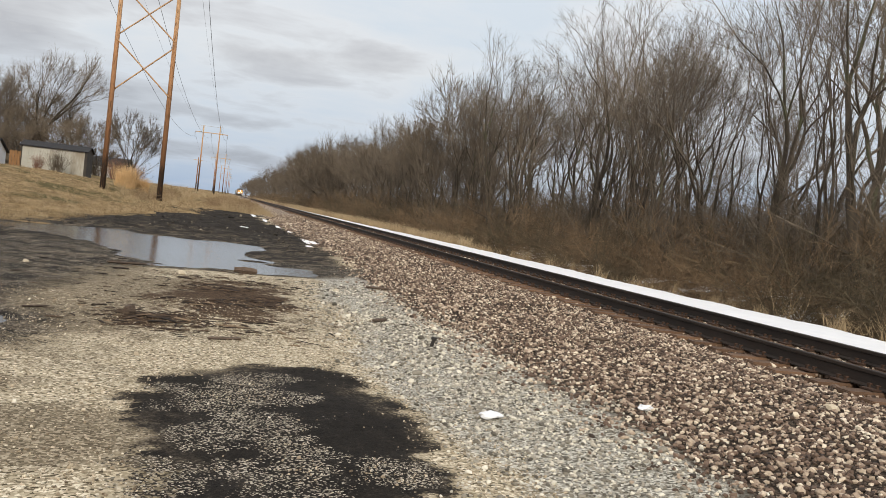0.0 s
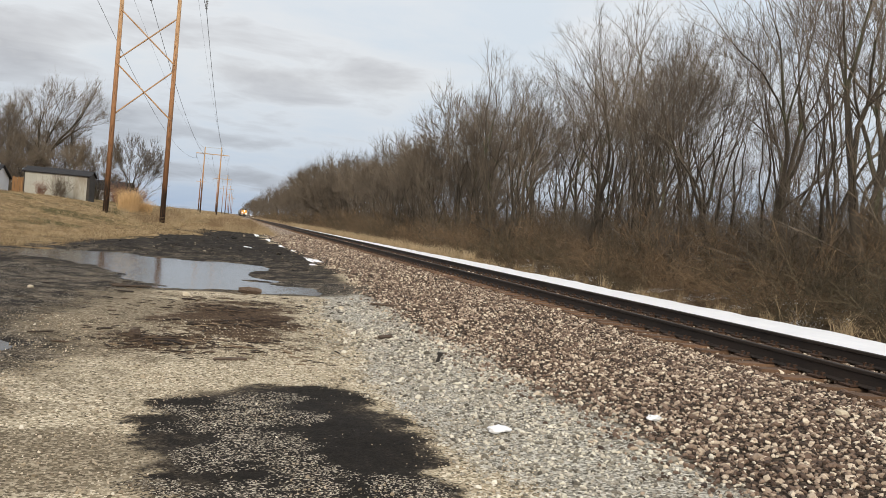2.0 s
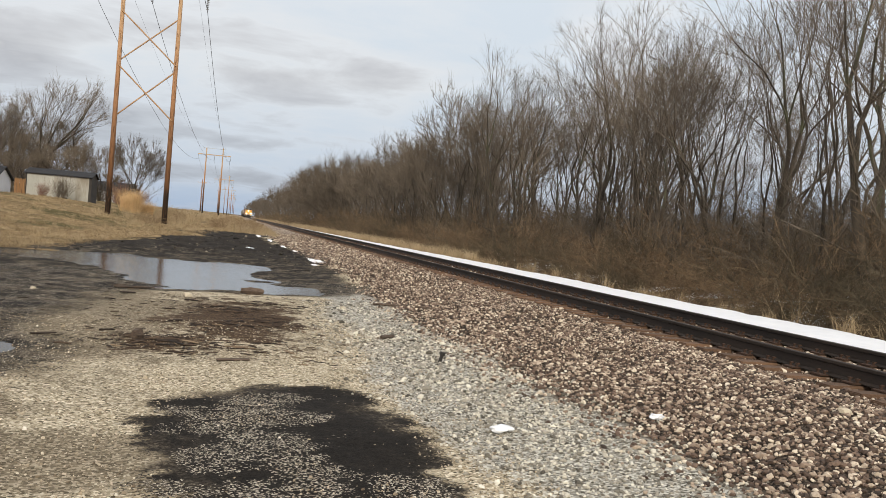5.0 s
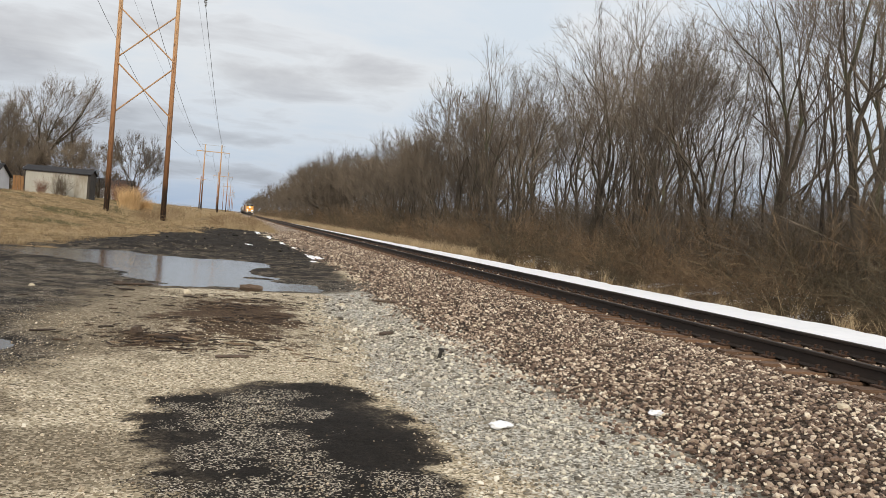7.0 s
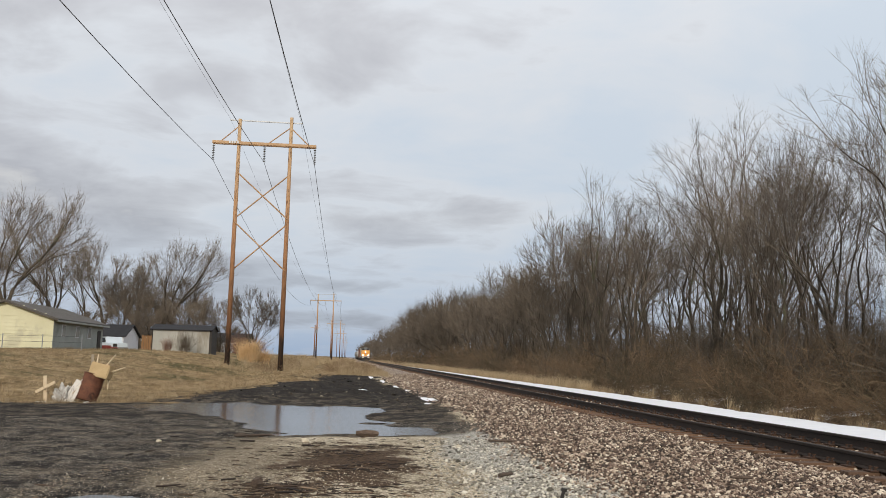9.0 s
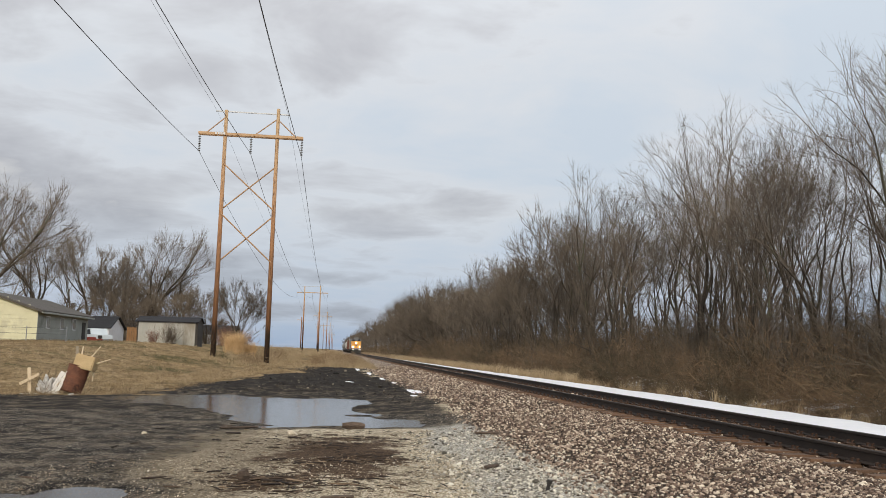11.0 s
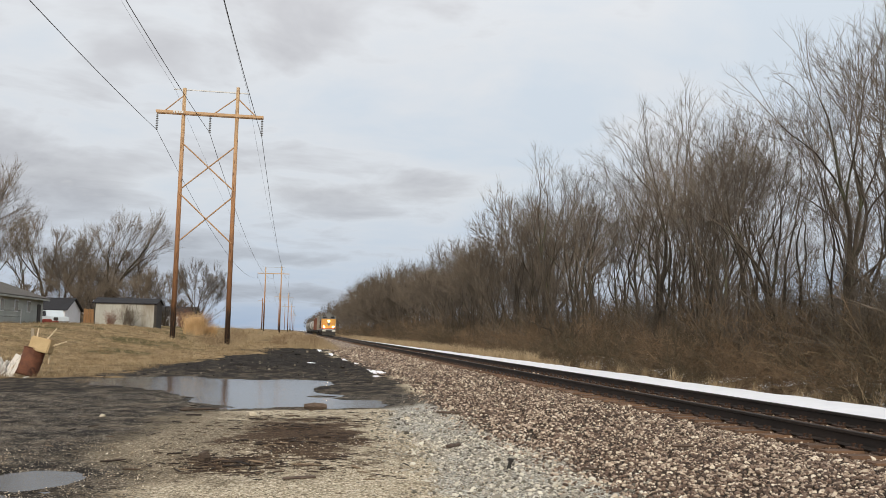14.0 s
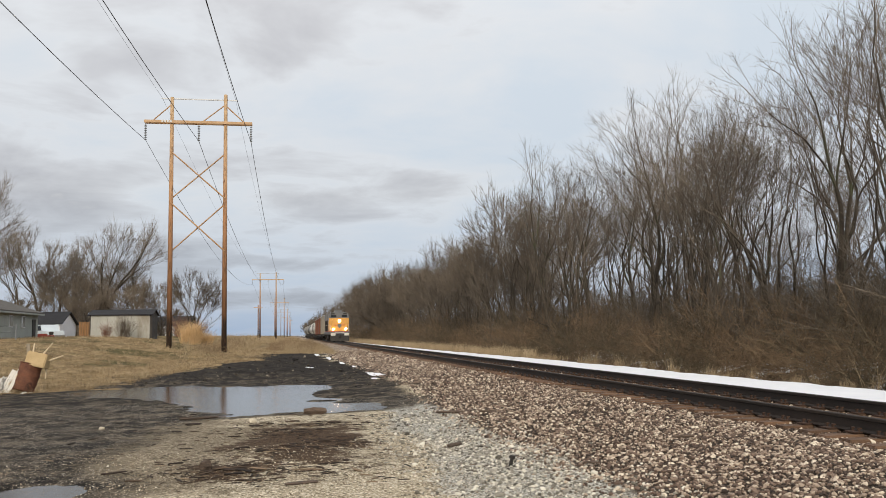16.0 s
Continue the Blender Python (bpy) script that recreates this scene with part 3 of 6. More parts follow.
def make_ballast():
    r = np.random.default_rng(11)
    shapes = stone_shapes(10, 5)
    P, S = [], []
    for y0, y1, per, size in ((3.5, 12, 700, 0.039), (12, 22, 340, 0.047), (22, 40, 125, 0.060), (40, 75, 36, 0.08)):
        n = int((y1 - y0) * 3.6 * per)
        x, y = r.uniform(2.4, 6.28, n), r.uniform(y0, y1, n)
        lim = ballast_left(y) + 0.3 * r.normal(size=n)
        keep = x > lim
        x, y = x[keep], y[keep]
        s = size * np.exp(r.normal(0, 0.27, len(x)))
        P.append(np.stack([x, y, height(x, y) + s * 0.16], -1)), S.append(s)
        # between and beyond the rails
        n = int((y1 - y0) * 3.5 * per * 0.42)
        x, y = r.uniform(6.2, 9.7, n), r.uniform(y0, y1, n)
        s = size * np.exp(r.normal(0, 0.3, n))
        P.append(np.stack([x, y, height(x, y) + s * 0.1 + np.where(x < 6.75, 0.008, 0.025)], -1)), S.append(s)
    P, S = np.concatenate(P), np.concatenate(S)
    near = np.nonzero((P[:, 0] > 3.6) & (P[:, 0] < 5.2) & (P[:, 1] > 6.5) & (P[:, 1] < 8.6) & (S > 0.055))[0][:300]
    rest = np.setdiff1d(np.arange(len(P)), near)
    far = rest[(P[rest, 1] > 9.5) | (P[rest, 0] > 6.6)]
    close = np.setdiff1d(rest, far)
    V, F = scatter(shapes, P[close], S[close], r)
    V2, F2 = scatter(stone_shapes(8, 6, cheap=True), P[far], S[far], r, 0.9)
    V, F = np.concatenate([V, V2]), np.concatenate([F, F2 + len(V)])
    bed = link_np("ballast", V, F, M["ballast"])
    tagged(bed, "mixed brown, grey and white crushed stone ballast beside the rails", "ballast", kind="stuff")
    meshes = []
    for v, f in shapes:
        me = bpy.data.meshes.new("stone")
        me.from_pydata(v.tolist(), [], f.tolist())
        me.materials.append(M["ballast_one"])
        meshes.append(me)
    for n in near:
        o = new("stone", meshes[n % len(meshes)])
        o.parent = bed
        o.matrix_basis = Matrix.LocRotScale(P[n], Euler((r.uniform(-0.5, 0.5), r.uniform(-0.5, 0.5), r.uniform(0, 6.28))), (S[n],) * 3)
    # finer pale gravel of the yard
    P, S = [], []
    for y0, y1, per, size in ((4.0, 8.0, 650, 0.026), (8.0, 13, 420, 0.032), (13, 17, 130, 0.040)):
        n = int((y1 - y0) * 3.4 * per)
        x, y = r.uniform(0.6, 4.0, n), r.uniform(y0, y1, n)
        keep = (x < ballast_left(y) + 0.3 * r.normal(size=n)) & (x > 1.75 + 0.35 * r.normal(size=n)) & (blob(x, y, 0.6, 6.2, 1.05, 2.1) < 0.5)
        x, y = x[keep], y[keep]
        s = size * np.exp(r.normal(0, 0.35, len(x)))
        P.append(np.stack([x, y, height(x, y) + s * 0.15], -1)), S.append(s)
    P, S = np.concatenate(P), np.concatenate(S)
    V, F = scatter(stone_shapes(6, 8), P, S, r)
    tagged(link_np("gravel", V, F, M["grey"]), "loose pale grey crushed limestone gravel", "gravel", kind="stuff")
    # loose chips over the cinder patch and the tan yard
    n = 15000
    x, y = r.uniform(-3.6, 2.2, n), 4.2 + 8.5 * r.random(n) ** 1.3
    inside = np.maximum(blob(x, y, 0.5, 6.5, 1.0, 1.75, -8), blob(x, y, 0.6, 5.1, 0.95, 1.5)) > 0.5
    veil = np.maximum.reduce([blob(x, y, 0.15, 7.15, 0.42, 0.62, -20), blob(x, y, 0.55, 5.3, 0.18, 0.6, 8), blob(x, y, 1.15, 5.05, 0.28, 0.25)])
    keep = (fbm(x, y, 1.3, 6.5) + 0.6 * r.normal(size=n) > -0.2) & (~inside | (r.random(n) < np.clip(veil * 2.2 - 0.7, 0.07, 0.9))) & (puddles(x, y) < 0.45)
    x, y, inside = x[keep], y[keep], inside[keep]
    s = np.where(inside, 0.011, 0.0135) * np.exp(r.normal(0, 0.38, len(x)))
    V, F = scatter(stone_shapes(6, 9, cheap=True), np.stack([x, y, height(x, y) + s * 0.2], -1), s, r, 0.7)
    tagged(link_np("stone_chips", V, F, stone_material("tan_chips", [(0, (0.14, 0.105, 0.07)), (0.5, (0.42, 0.35, 0.25)), (0.85, (0.60, 0.53, 0.42)), (1, (0.78, 0.73, 0.64))])), "small tan limestone chips strewn over the yard", "gravel", kind="stuff")


make_ballast()


def make_snow_strip():
    ys = np.concatenate([np.arange(-20, 40, 0.25), np.arange(40, 170, 0.8)])
    cols = np.linspace(0, 1, 11)
    V = []
    for y in ys:
        lo = 9.55 + 0.06 * fbm(np.array(y), np.array(0.0), 0.9, 1.0)
        hi = np.interp(y, [-20, 40, 60, 110, 170], [12.15, 12.0, 11.4, 10.6, 9.9]) + 0.14 * fbm(np.array(y), np.array(3.0), 0.5, 2.0) + 0.07 * fbm(np.array(y), np.array(7.0), 2.1, 2.0)
        for c in cols:
            x = lo + (hi - lo) * c
            z = 0.045 * min(1, 7 * min(c, 1 - c)) ** 0.6 - 0.02 * (min(c, 1 - c) < 0.01)
            V.append((x, y, float(height(x, y)) * 1.0 + z + 0.02 * fbm(np.array(x), np.array(y), 0.8, 3.0)))
    n = len(cols)
    i = (np.arange(len(ys) - 1)[:, None] * n + np.arange(n - 1)[None]).ravel()
    tagged(link_np("snow_strip", V, np.stack([i, i + 1, i + n + 1, i + n], -1), M["snow"], smooth=True), "strip of old white snow beside the track", "snow", kind="structure")


make_snow_strip()


def snow_patch(cx, cy, rx, ry, seed):
    rings, seg = 5, 36
    a = np.linspace(0, 2 * np.pi, seg, endpoint=False)
    V, F = [(0, 0, 0.02)], []
    for k in range(1, rings + 1):
        q = k / rings
        w = 1 + 0.35 * fbm(np.cos(a) * 1.4 + seed, np.sin(a) * 1.4, 1.0, seed) + 0.15 * fbm(np.cos(a) * 5, np.sin(a) * 5 + seed, 1.0, seed)
        for x, y in zip(np.cos(a) * rx * q * w, np.sin(a) * ry * q * w):
            V.append((x, y, 0.022 * (1 - q * q) - 0.006 * (q == 1) + 0.004))
    V = np.array(V)
    V[:, 2] += height(V[:, 0] + cx, V[:, 1] + cy) - 0.0
    V[:, 0] += cx
    V[:, 1] += cy
    for k in range(rings):
        for i in range(seg):
            j = (i + 1) % seg
            if k == 0:
                F.append((0, 1 + i, 1 + j))
            else:
                p, q = 1 + (k - 1) * seg, 1 + k * seg
                F += [(p + i, q + i, q + j), (p + i, q + j, p + j)]
    tagged(link_np("snow_patch", V, F, M["snow"], smooth=True), "small melting patch of snow on the cinders", "snow", "snow patches")


for args in ((3.15, 32.8, 0.30, 1.7, 1.0), (2.7, 45, 0.12, 1.6, 2.0), (2.3, 53, 0.15, 2.2, 3.0), (1.9, 61, 0.18, 2.4, 4.0), (0.9, 41, 0.20, 0.3, 5.0), (3.0, 40.5, 0.10, 0.8, 6.0), (2.9, 30.0, 0.12, 0.4, 7.0)):
    snow_patch(*args)


# ---- power line ----
POLE_GAP, FAR_LOW = 4.38, 0.91


def make_h_frame():
    h = thing("h_frame_pylon", "two-pole wooden H-frame power pylon with X-braces and crossarm", "power pylon", group="power line pylons")
    for s, top in ((-1, 21.2), (1, 21.55)):
        bm = bmesh.new()
        rod((s * POLE_GAP / 2, 0, -2), (s * POLE_GAP / 2, 0, top), 0.225, 0.145, 14, bm)
        part("pole", bm, M["pole"], h, smooth=True)
    for s in (-1, 1):
        part("crossarm", box(-4.4, 4.4, s * 0.22 - 0.06, s * 0.22 + 0.06, 18.94, 19.17, 0.015), M["arm"], h)
    part("top_bar", box(-3.1, 3.1, 0.16, 0.24, 21.08, 21.18, 0.01), M["galv"], h)
    for lo, hi in ((12.6, 16.5), (8.15, 12.2)):
        for s in (-1, 1):
            bm = rod((-s * POLE_GAP / 2, s * 0.2, lo), (s * POLE_GAP / 2, s * 0.2, hi), 0.058, None, 6)
            part("cross_brace", bm, M["brace"], h)
    for a, b in (((-3.7, 19.2), (-2.2, 20.6)), ((0.35, 19.2), (2.2, 20.7)), ((3.7, 19.2), (2.2, 20.6))):
        part("knee_brace", rod((a[0], 0, a[1]), (b[0], 0, b[1]), 0.05, None, 6), M["brace"], h)
    for x in (-4.3, 0, 4.3):
        bm = bmesh.new()
        for i in range(9):
            rod((x, 0, 18.80 - i * 0.15), (x, 0, 18.74 - i * 0.15), 0.07, 0.12, 10, bm)
        rod((x, 0, 18.95), (x, 0, 17.5), 0.02, None, 6, bm)
        part("insulator", bm, M["insul"], h)
    bm = bmesh.new()
    for i in range(4):
        box(-3.0 + i * 0.22, -2.84 + i * 0.22, -0.30, -0.285, 18.98, 19.18, 0, bm)
    part("marker_plate", bm, M["galv"], h, "small dark plates on the crossarm")
    return h


def frame_x(y):
    return -7.56 + (y - 73) * 0.0065


def place_h_frames():
    first = make_h_frame()
    def at(y):
        x = frame_x(y)
        return pose(x, y, 0.55 if y == 73 else 0.9)
    first.matrix_basis = at(73)
    copy_thing(first, at(-112))
    for y in (258, 440, 620, 800, 980):             # lower pylons farther on
        tower = copy_thing(first, at(y))
        tower.scale = (1.06, 1, FAR_LOW)
        for o in [c for c in tower.children if c.name.startswith(("cross_brace", "knee_brace"))]:
            bpy.data.objects.remove(o)
    spans = [-112, 73, 258, 440, 620, 800, 980]
    for x, z, r in ((-4.3, 17.5, 0.022), (0, 17.5, 0.022), (4.3, 17.5, 0.022), (-3.0, 21.15, 0.009), (3.0, 21.15, 0.009)):
        pts = []
        for a, b in zip(spans, spans[1:]):
            za, zb = ((0.55 if q == 73 else 0.9) + z * (FAR_LOW if q > 100 else 1) for q in (a, b))
            n = 28
            for i in range(n):
                q = i / n
                sag = (3.6 if z < 20 else 2.4) * 4 * q * (1 - q)
                pts.append((frame_x(a) + x + (frame_x(b) - frame_x(a)) * q, a + (b - a) * q, za + (zb - za) * q - sag))
        cu = bpy.data.curves.new("power_line", "CURVE")
        cu.dimensions, cu.bevel_depth, cu.bevel_resolution = "3D", r, 1
        sp = cu.splines.new("POLY")
        sp.points.add(len(pts) - 1)
        for p, co in zip(sp.points, pts):
            p.co = (*co, 1)
        cu.materials.append(M["wire"])
        tagged(new("power_line", cu), "sagging overhead conductor strung between the pylons" if r > 0.01 else "thin earth wire along the pylon tops", "power line", "overhead lines")


place_h_frames()


def distribution_pole(x, y):
    p = thing("utility_pole", "slim wooden utility pole with a single crossarm", "utility pole", pose(x, y, float(height(x, y))), "roadside utility poles")
    part("pole", rod((0, 0, -1), (0, 0, 9.9), 0.2, 0.14, 10), M["pole"], p)
    part("crossarm", box(-1.3, 1.3, -0.16, -0.08, 9.0, 9.15), M["arm"], p)
    part("transformer", rod((0.35, -0.1, 7.6), (0.35, -0.1, 8.5), 0.24, None, 12), M["galv"], p)


distribution_pole(-9.15, 256)


# ---- the train ----
M["yellow"] = surface("loco_yellow", (0.54, 0.27, 0.055), (0.70, 0.365, 0.085), 1.5, rough=0.42, grain=20, bump=0.05, stain=(0.42, 0.22, 0.04))
M["loco_grey"] = surface("loco_grey", (0.09, 0.095, 0.10), (0.15, 0.155, 0.16), 2, rough=0.5, grain=20, bump=0.05)
M["black"] = surface("running_gear", (0.012, 0.011, 0.010), (0.04, 0.035, 0.03), 3, rough=0.75)
M["oxide"] = surface("boxcar_oxide", (0.11, 0.034, 0.018), (0.20, 0.070, 0.036), 1.2, rough=0.8, stain=(0.10, 0.06, 0.04))
M["car_white"] = surface("hopper_white", (0.52, 0.51, 0.47), (0.72, 0.71, 0.67), 1.0, rough=0.6, stain=(0.30, 0.27, 0.22))
M["car_grey"] = surface("hopper_grey", (0.22, 0.22, 0.20), (0.36, 0.35, 0.32), 1.0, rough=0.7, stain=(0.14, 0.12, 0.10))
M["car_tan"] = surface("boxcar_tan", (0.20, 0.175, 0.14), (0.32, 0.29, 0.24), 1.0, rough=0.7, stain=(0.12, 0.09, 0.07))
M["car_black"] = surface("tank_black", (0.014, 0.014, 0.014), (0.04, 0.04, 0.038), 1.0, rough=0.45)
M["dark_glass"] = surface("dark_window_glass", (0.02, 0.025, 0.03), (0.03, 0.035, 0.04), 1, rough=0.08)
M["red"] = surface("red_paint", (0.40, 0.03, 0.02), (0.52, 0.05, 0.03), 3, rough=0.45)
M["blue"] = surface("blue_paint", (0.02, 0.03, 0.12), (0.04, 0.06, 0.2), 3, rough=0.45)


def lamp_material():
    m, k, b = material("headlight_glow")
    b.inputs["Base Color"].default_value = (1, 0.9, 0.7, 1)
    b.inputs["Emission Color"].default_value = (1.0, 0.80, 0.50, 1)
    b.inputs["Emission Strength"].default_value = 13.0
    return m


M["lamp"] = lamp_material()


def bogie(parent, y, wheels=(-1.8, 0, 1.8), r=0.53):
    for s in (-1, 1):
        part("truck_frame", box(s * 1.05 - 0.1, s * 1.05 + 0.1, y + wheels[0] - 0.7, y + wheels[-1] + 0.7, 0.42, 0.85, 0.05), M["black"], parent)
    for w in wheels:
        bm = bmesh.new()
        for s in (-1, 1):
            rod((s * 0.69, y + w, r), (s * 0.82, y + w, r), r, None, 20, bm)
            rod((s * 0.66, y + w, r), (s * 0.70, y + w, r), r + 0.03, None, 20, bm)
        rod((-0.7, y + w, r), (0.7, y + w, r), 0.09, None, 8, bm)
        part("wheelset", bm, M["black"], parent)


def make_loco(name="locomotive", lit=True):
    t = thing(name, "yellow and grey diesel freight locomotive with lit headlights" if lit else "yellow and grey trailing diesel locomotive", "locomotive")
    part("frame", box(-1.52, 1.52, 0.55, 22.2, 1.15, 1.62, 0.04), M["loco_grey"], t)
    nose = profile([(-1.22, 1.6), (1.22, 1.6), (1.22, 3.2), (1.0, 3.52), (-1.0, 3.52), (-1.22, 3.2)], 0.7, 2.2)
    part("nose", nose, M["yellow"], t)
    cab = profile([(-1.55, 1.6), (1.55, 1.6), (1.55, 3.9), (1.38, 4.33), (0.75, 4.55), (-0.75, 4.55), (-1.38, 4.33), (-1.55, 3.9)], 2.1, 4.9)
    cab = part("cab", cab, M["yellow"], t)
    part("cab_roof", profile([(-1.58, 3.72), (1.58, 3.72), (1.58, 3.95), (1.42, 4.42), (0.75, 4.68), (-0.75, 4.68), (-1.42, 4.42), (-1.58, 3.95)], 2.075, 5.0), M["loco_grey"], cab)
    for x0, x1 in ((-1.28, -0.42), (0.42, 1.28)):
        part("windscreen", box(x0, x1, 2.06, 2.12, 3.78, 4.20, 0.02), M["dark_glass"], cab)
    for s in (-1, 1):
        part("side_window", box(s * 1.55 - 0.02, s * 1.55 + 0.02, 2.9, 4.4, 3.3, 3.95, 0.01), M["dark_glass"], cab)
    hood = profile([(-0.9, 1.6), (0.9, 1.6), (0.9, 4.15), (0.62, 4.5), (-0.62, 4.5), (-0.9, 4.15)], 4.9, 21.2)
    hood = part("hood", hood, M["yellow"], t)
    for y in (13.0, 15.6, 18.2):
        part("radiator_fan", rod((0, y, 4.5), (0, y, 4.68), 0.62, None, 18), M["loco_grey"], hood)
    part("radiator", box(-1.5, 1.5, 16.5, 21.0, 3.55, 4.62, 0.08), M["loco_grey"], hood)
    for y in np.arange(5.6, 16, 1.25):
        part("hood_door", box(-0.93, -0.9, y, y + 1.1, 1.8, 3.8, 0.01), M["yellow"], hood)
    part("air_conditioner", box(-0.55, 0.55, 3.0, 4.3, 4.66, 4.95, 0.05), M["loco_grey"], cab)
    for s in (-1, 1):
        part("roof_beacon", rod((s * 0.9, 2.9, 4.5), (s * 0.9, 2.9, 4.85), 0.09, None, 10), M["black"], cab)
    part("pilot_step", box(-0.75, 0.75, 0.44, 0.62, 1.34, 1.42, 0.02), M["car_white"], t, "white-painted front step")
    part("exhaust", box(-0.4, 0.4, 9.5, 10.8, 4.5, 4.8, 0.04), M["black"], hood)
    part("red_stripe", box(-1.535, 1.535, 0.54, 22.21, 1.58, 1.64), M["red"], t)
    part("pilot", profile([(0.35, 0.12), (0.62, 1.2), (0.9, 1.2), (0.9, 0.12)], -1.45, 1.45, "x"), M["black"], t, "black snowplough pilot")
    for s in (-1, 1):
        part("step_light", box(s * 1.05 - 0.30, s * 1.05 + 0.42, 0.5, 0.6, 0.95, 1.35, 0.02), M["car_white"], t, "white-edged step")
        part("ditch_light", rod((s * 0.98, 0.62, 1.95), (s * 0.98, 0.42, 1.95), 0.19, None, 14), M["lamp"] if lit else M["galv"], t, "glowing ditch light" if lit else "")
        part("handrail", rod((s * 1.48, 0.6, 2.65), (s * 1.48, 20, 2.65), 0.025, None, 6), M["car_white"], t)
        part("number_board", box(s * 0.95 - 0.3, s * 0.95 + 0.3, 2.04, 2.1, 4.26, 4.46, 0.01), M["black"], cab)
        for q in (0.6, 2.0):
            part("handrail_post", rod((s * 1.45, q, 1.6), (s * 1.45, q, 2.65), 0.025, None, 6), M["car_white"], t)
    part("headlight", rod((0, 0.74, 3.22), (0, 0.58, 3.22), 0.22, None, 14), M["lamp"] if lit else M["galv"], t, "glowing headlight" if lit else "")
    part("nose_emblem", profile([(-0.30, 2.75), (0.30, 2.75), (0.28, 2.4), (0, 2.1), (-0.28, 2.4)], 0.67, 0.71), M["loco_grey"], t, "dark shield emblem")
    part("emblem_wing", box(-0.85, 0.85, 0.68, 0.705, 2.52, 2.64), M["red"], t)
    part("coupler", box(-0.14, 0.14, 0.0, 0.6, 0.72, 1.0, 0.05), M["black"], t)
    part("fuel_tank", box(-1.4, 1.4, 8.4, 13.6, 0.35, 1.15, 0.15), M["black"], t)
    for x in (-0.5, 0.1, 0.5):
        part("horn", rod((x, 5.4, 4.8), (x, 4.8, 4.8), 0.03, 0.1, 8), M["galv"], hood)
    bogie(t, 4.0)
    bogie(t, 18.4)
    return t


def car_base(t, length):
    part("underframe", box(-1.4, 1.4, 0.6, length - 0.6, 0.95, 1.25, 0.03), M["black"], t)
    for y in (2.2, length - 2.2):
        bogie(t, y, (-0.9, 0.9), 0.42)
    for y0, y1 in ((0, 0.6), (length - 0.6, length)):
        part("coupler", box(-0.13, 0.13, y0, y1, 0.75, 1.0, 0.04), M["black"], t)


def make_boxcar(mat, label, length=17.0, top=4.75):
    t = thing("boxcar", label, "boxcar", group="freight cars")
    car_base(t, length)
    body = part("body", box(-1.5, 1.5, 0.6, length - 0.6, 1.2, top - 0.15, 0.03), mat, t)
    part("roof", profile([(-1.55, top - 0.16), (1.55, top - 0.16), (1.5, top - 0.05), (0, top + 0.1), (-1.5, top - 0.05)], 0.5, length - 0.5), M["galv"], t)
    for s in (-1, 1):
        part("sliding_door", box(s * 1.53 - 0.04, s * 1.53 + 0.04, length / 2 - 1.6, length / 2 + 1.6, 1.3, top - 0.3, 0.02), mat, body)
        for y in np.arange(1.2, length - 1, 1.05):
            if abs(y - length / 2) > 1.9:
                part("side_post", box(s * 1.51 - 0.04, s * 1.51 + 0.04, y, y + 0.12, 1.25, top - 0.2), mat, body)
    part("ladder", box(-1.3, -0.85, 0.52, 0.6, 1.3, top - 0.3), M["black"], t)
    return t


def make_hopper(mat, label, length=16.0, top=4.6):
    t = thing("hopper_car", label, "hopper car", group="freight cars")
    car_base(t, length)
    ring = [(-1.2, 1.5)] + [(-1.55 * math.cos(a) ** 0.5, 2.3 + (top - 2.3) * math.sin(a) ** 0.8) for a in np.linspace(0.05, math.pi / 2, 8)]
    ring = ring + [(-x, z) for x, z in ring[::-1][1:]]
    body = part("body", profile(ring, 1.4, length - 1.4), mat, t)
    for y in (3.2, 7.0, 10.8):
        part("chute", profile([(y, 1.6), (y + 2.6, 1.6), (y + 1.7, 0.5), (y + 0.9, 0.5)], -0.8, 0.8, "x"), mat, t)
    part("walkway", box(-0.4, 0.4, 1.0, length - 1.0, top + 0.06, top + 0.12), M["galv"], t)
    for y0 in (0.7, length - 1.4):
        part("end_platform", box(-1.4, 1.4, y0, y0 + 0.7, 1.25, 1.35), M["black"], t)
    return t


def make_tank(mat, label, length=15.0):
    t = thing("tank_car", label, "tank car", group="freight cars")
    car_base(t, length)
    bm = rod((0, 1.0, 2.7), (0, length - 1.0, 2.7), 1.45, None, 24)
    for y, s in ((1.0, -1), (length - 1.0, 1)):
        rod((0, y, 2.7), (0, y + s * 0.35, 2.7), 1.45, 0.8, 24, bm)
    tank = part("tank", bm, mat, t, smooth=False)
    part("dome", rod((0, length / 2, 4.1), (0, length / 2, 4.5), 0.5, None, 16), mat, tank)
    part("platform", box(-0.9, 0.9, length / 2 - 1, length / 2 + 1, 4.2, 4.25), M["black"], tank)
    return t


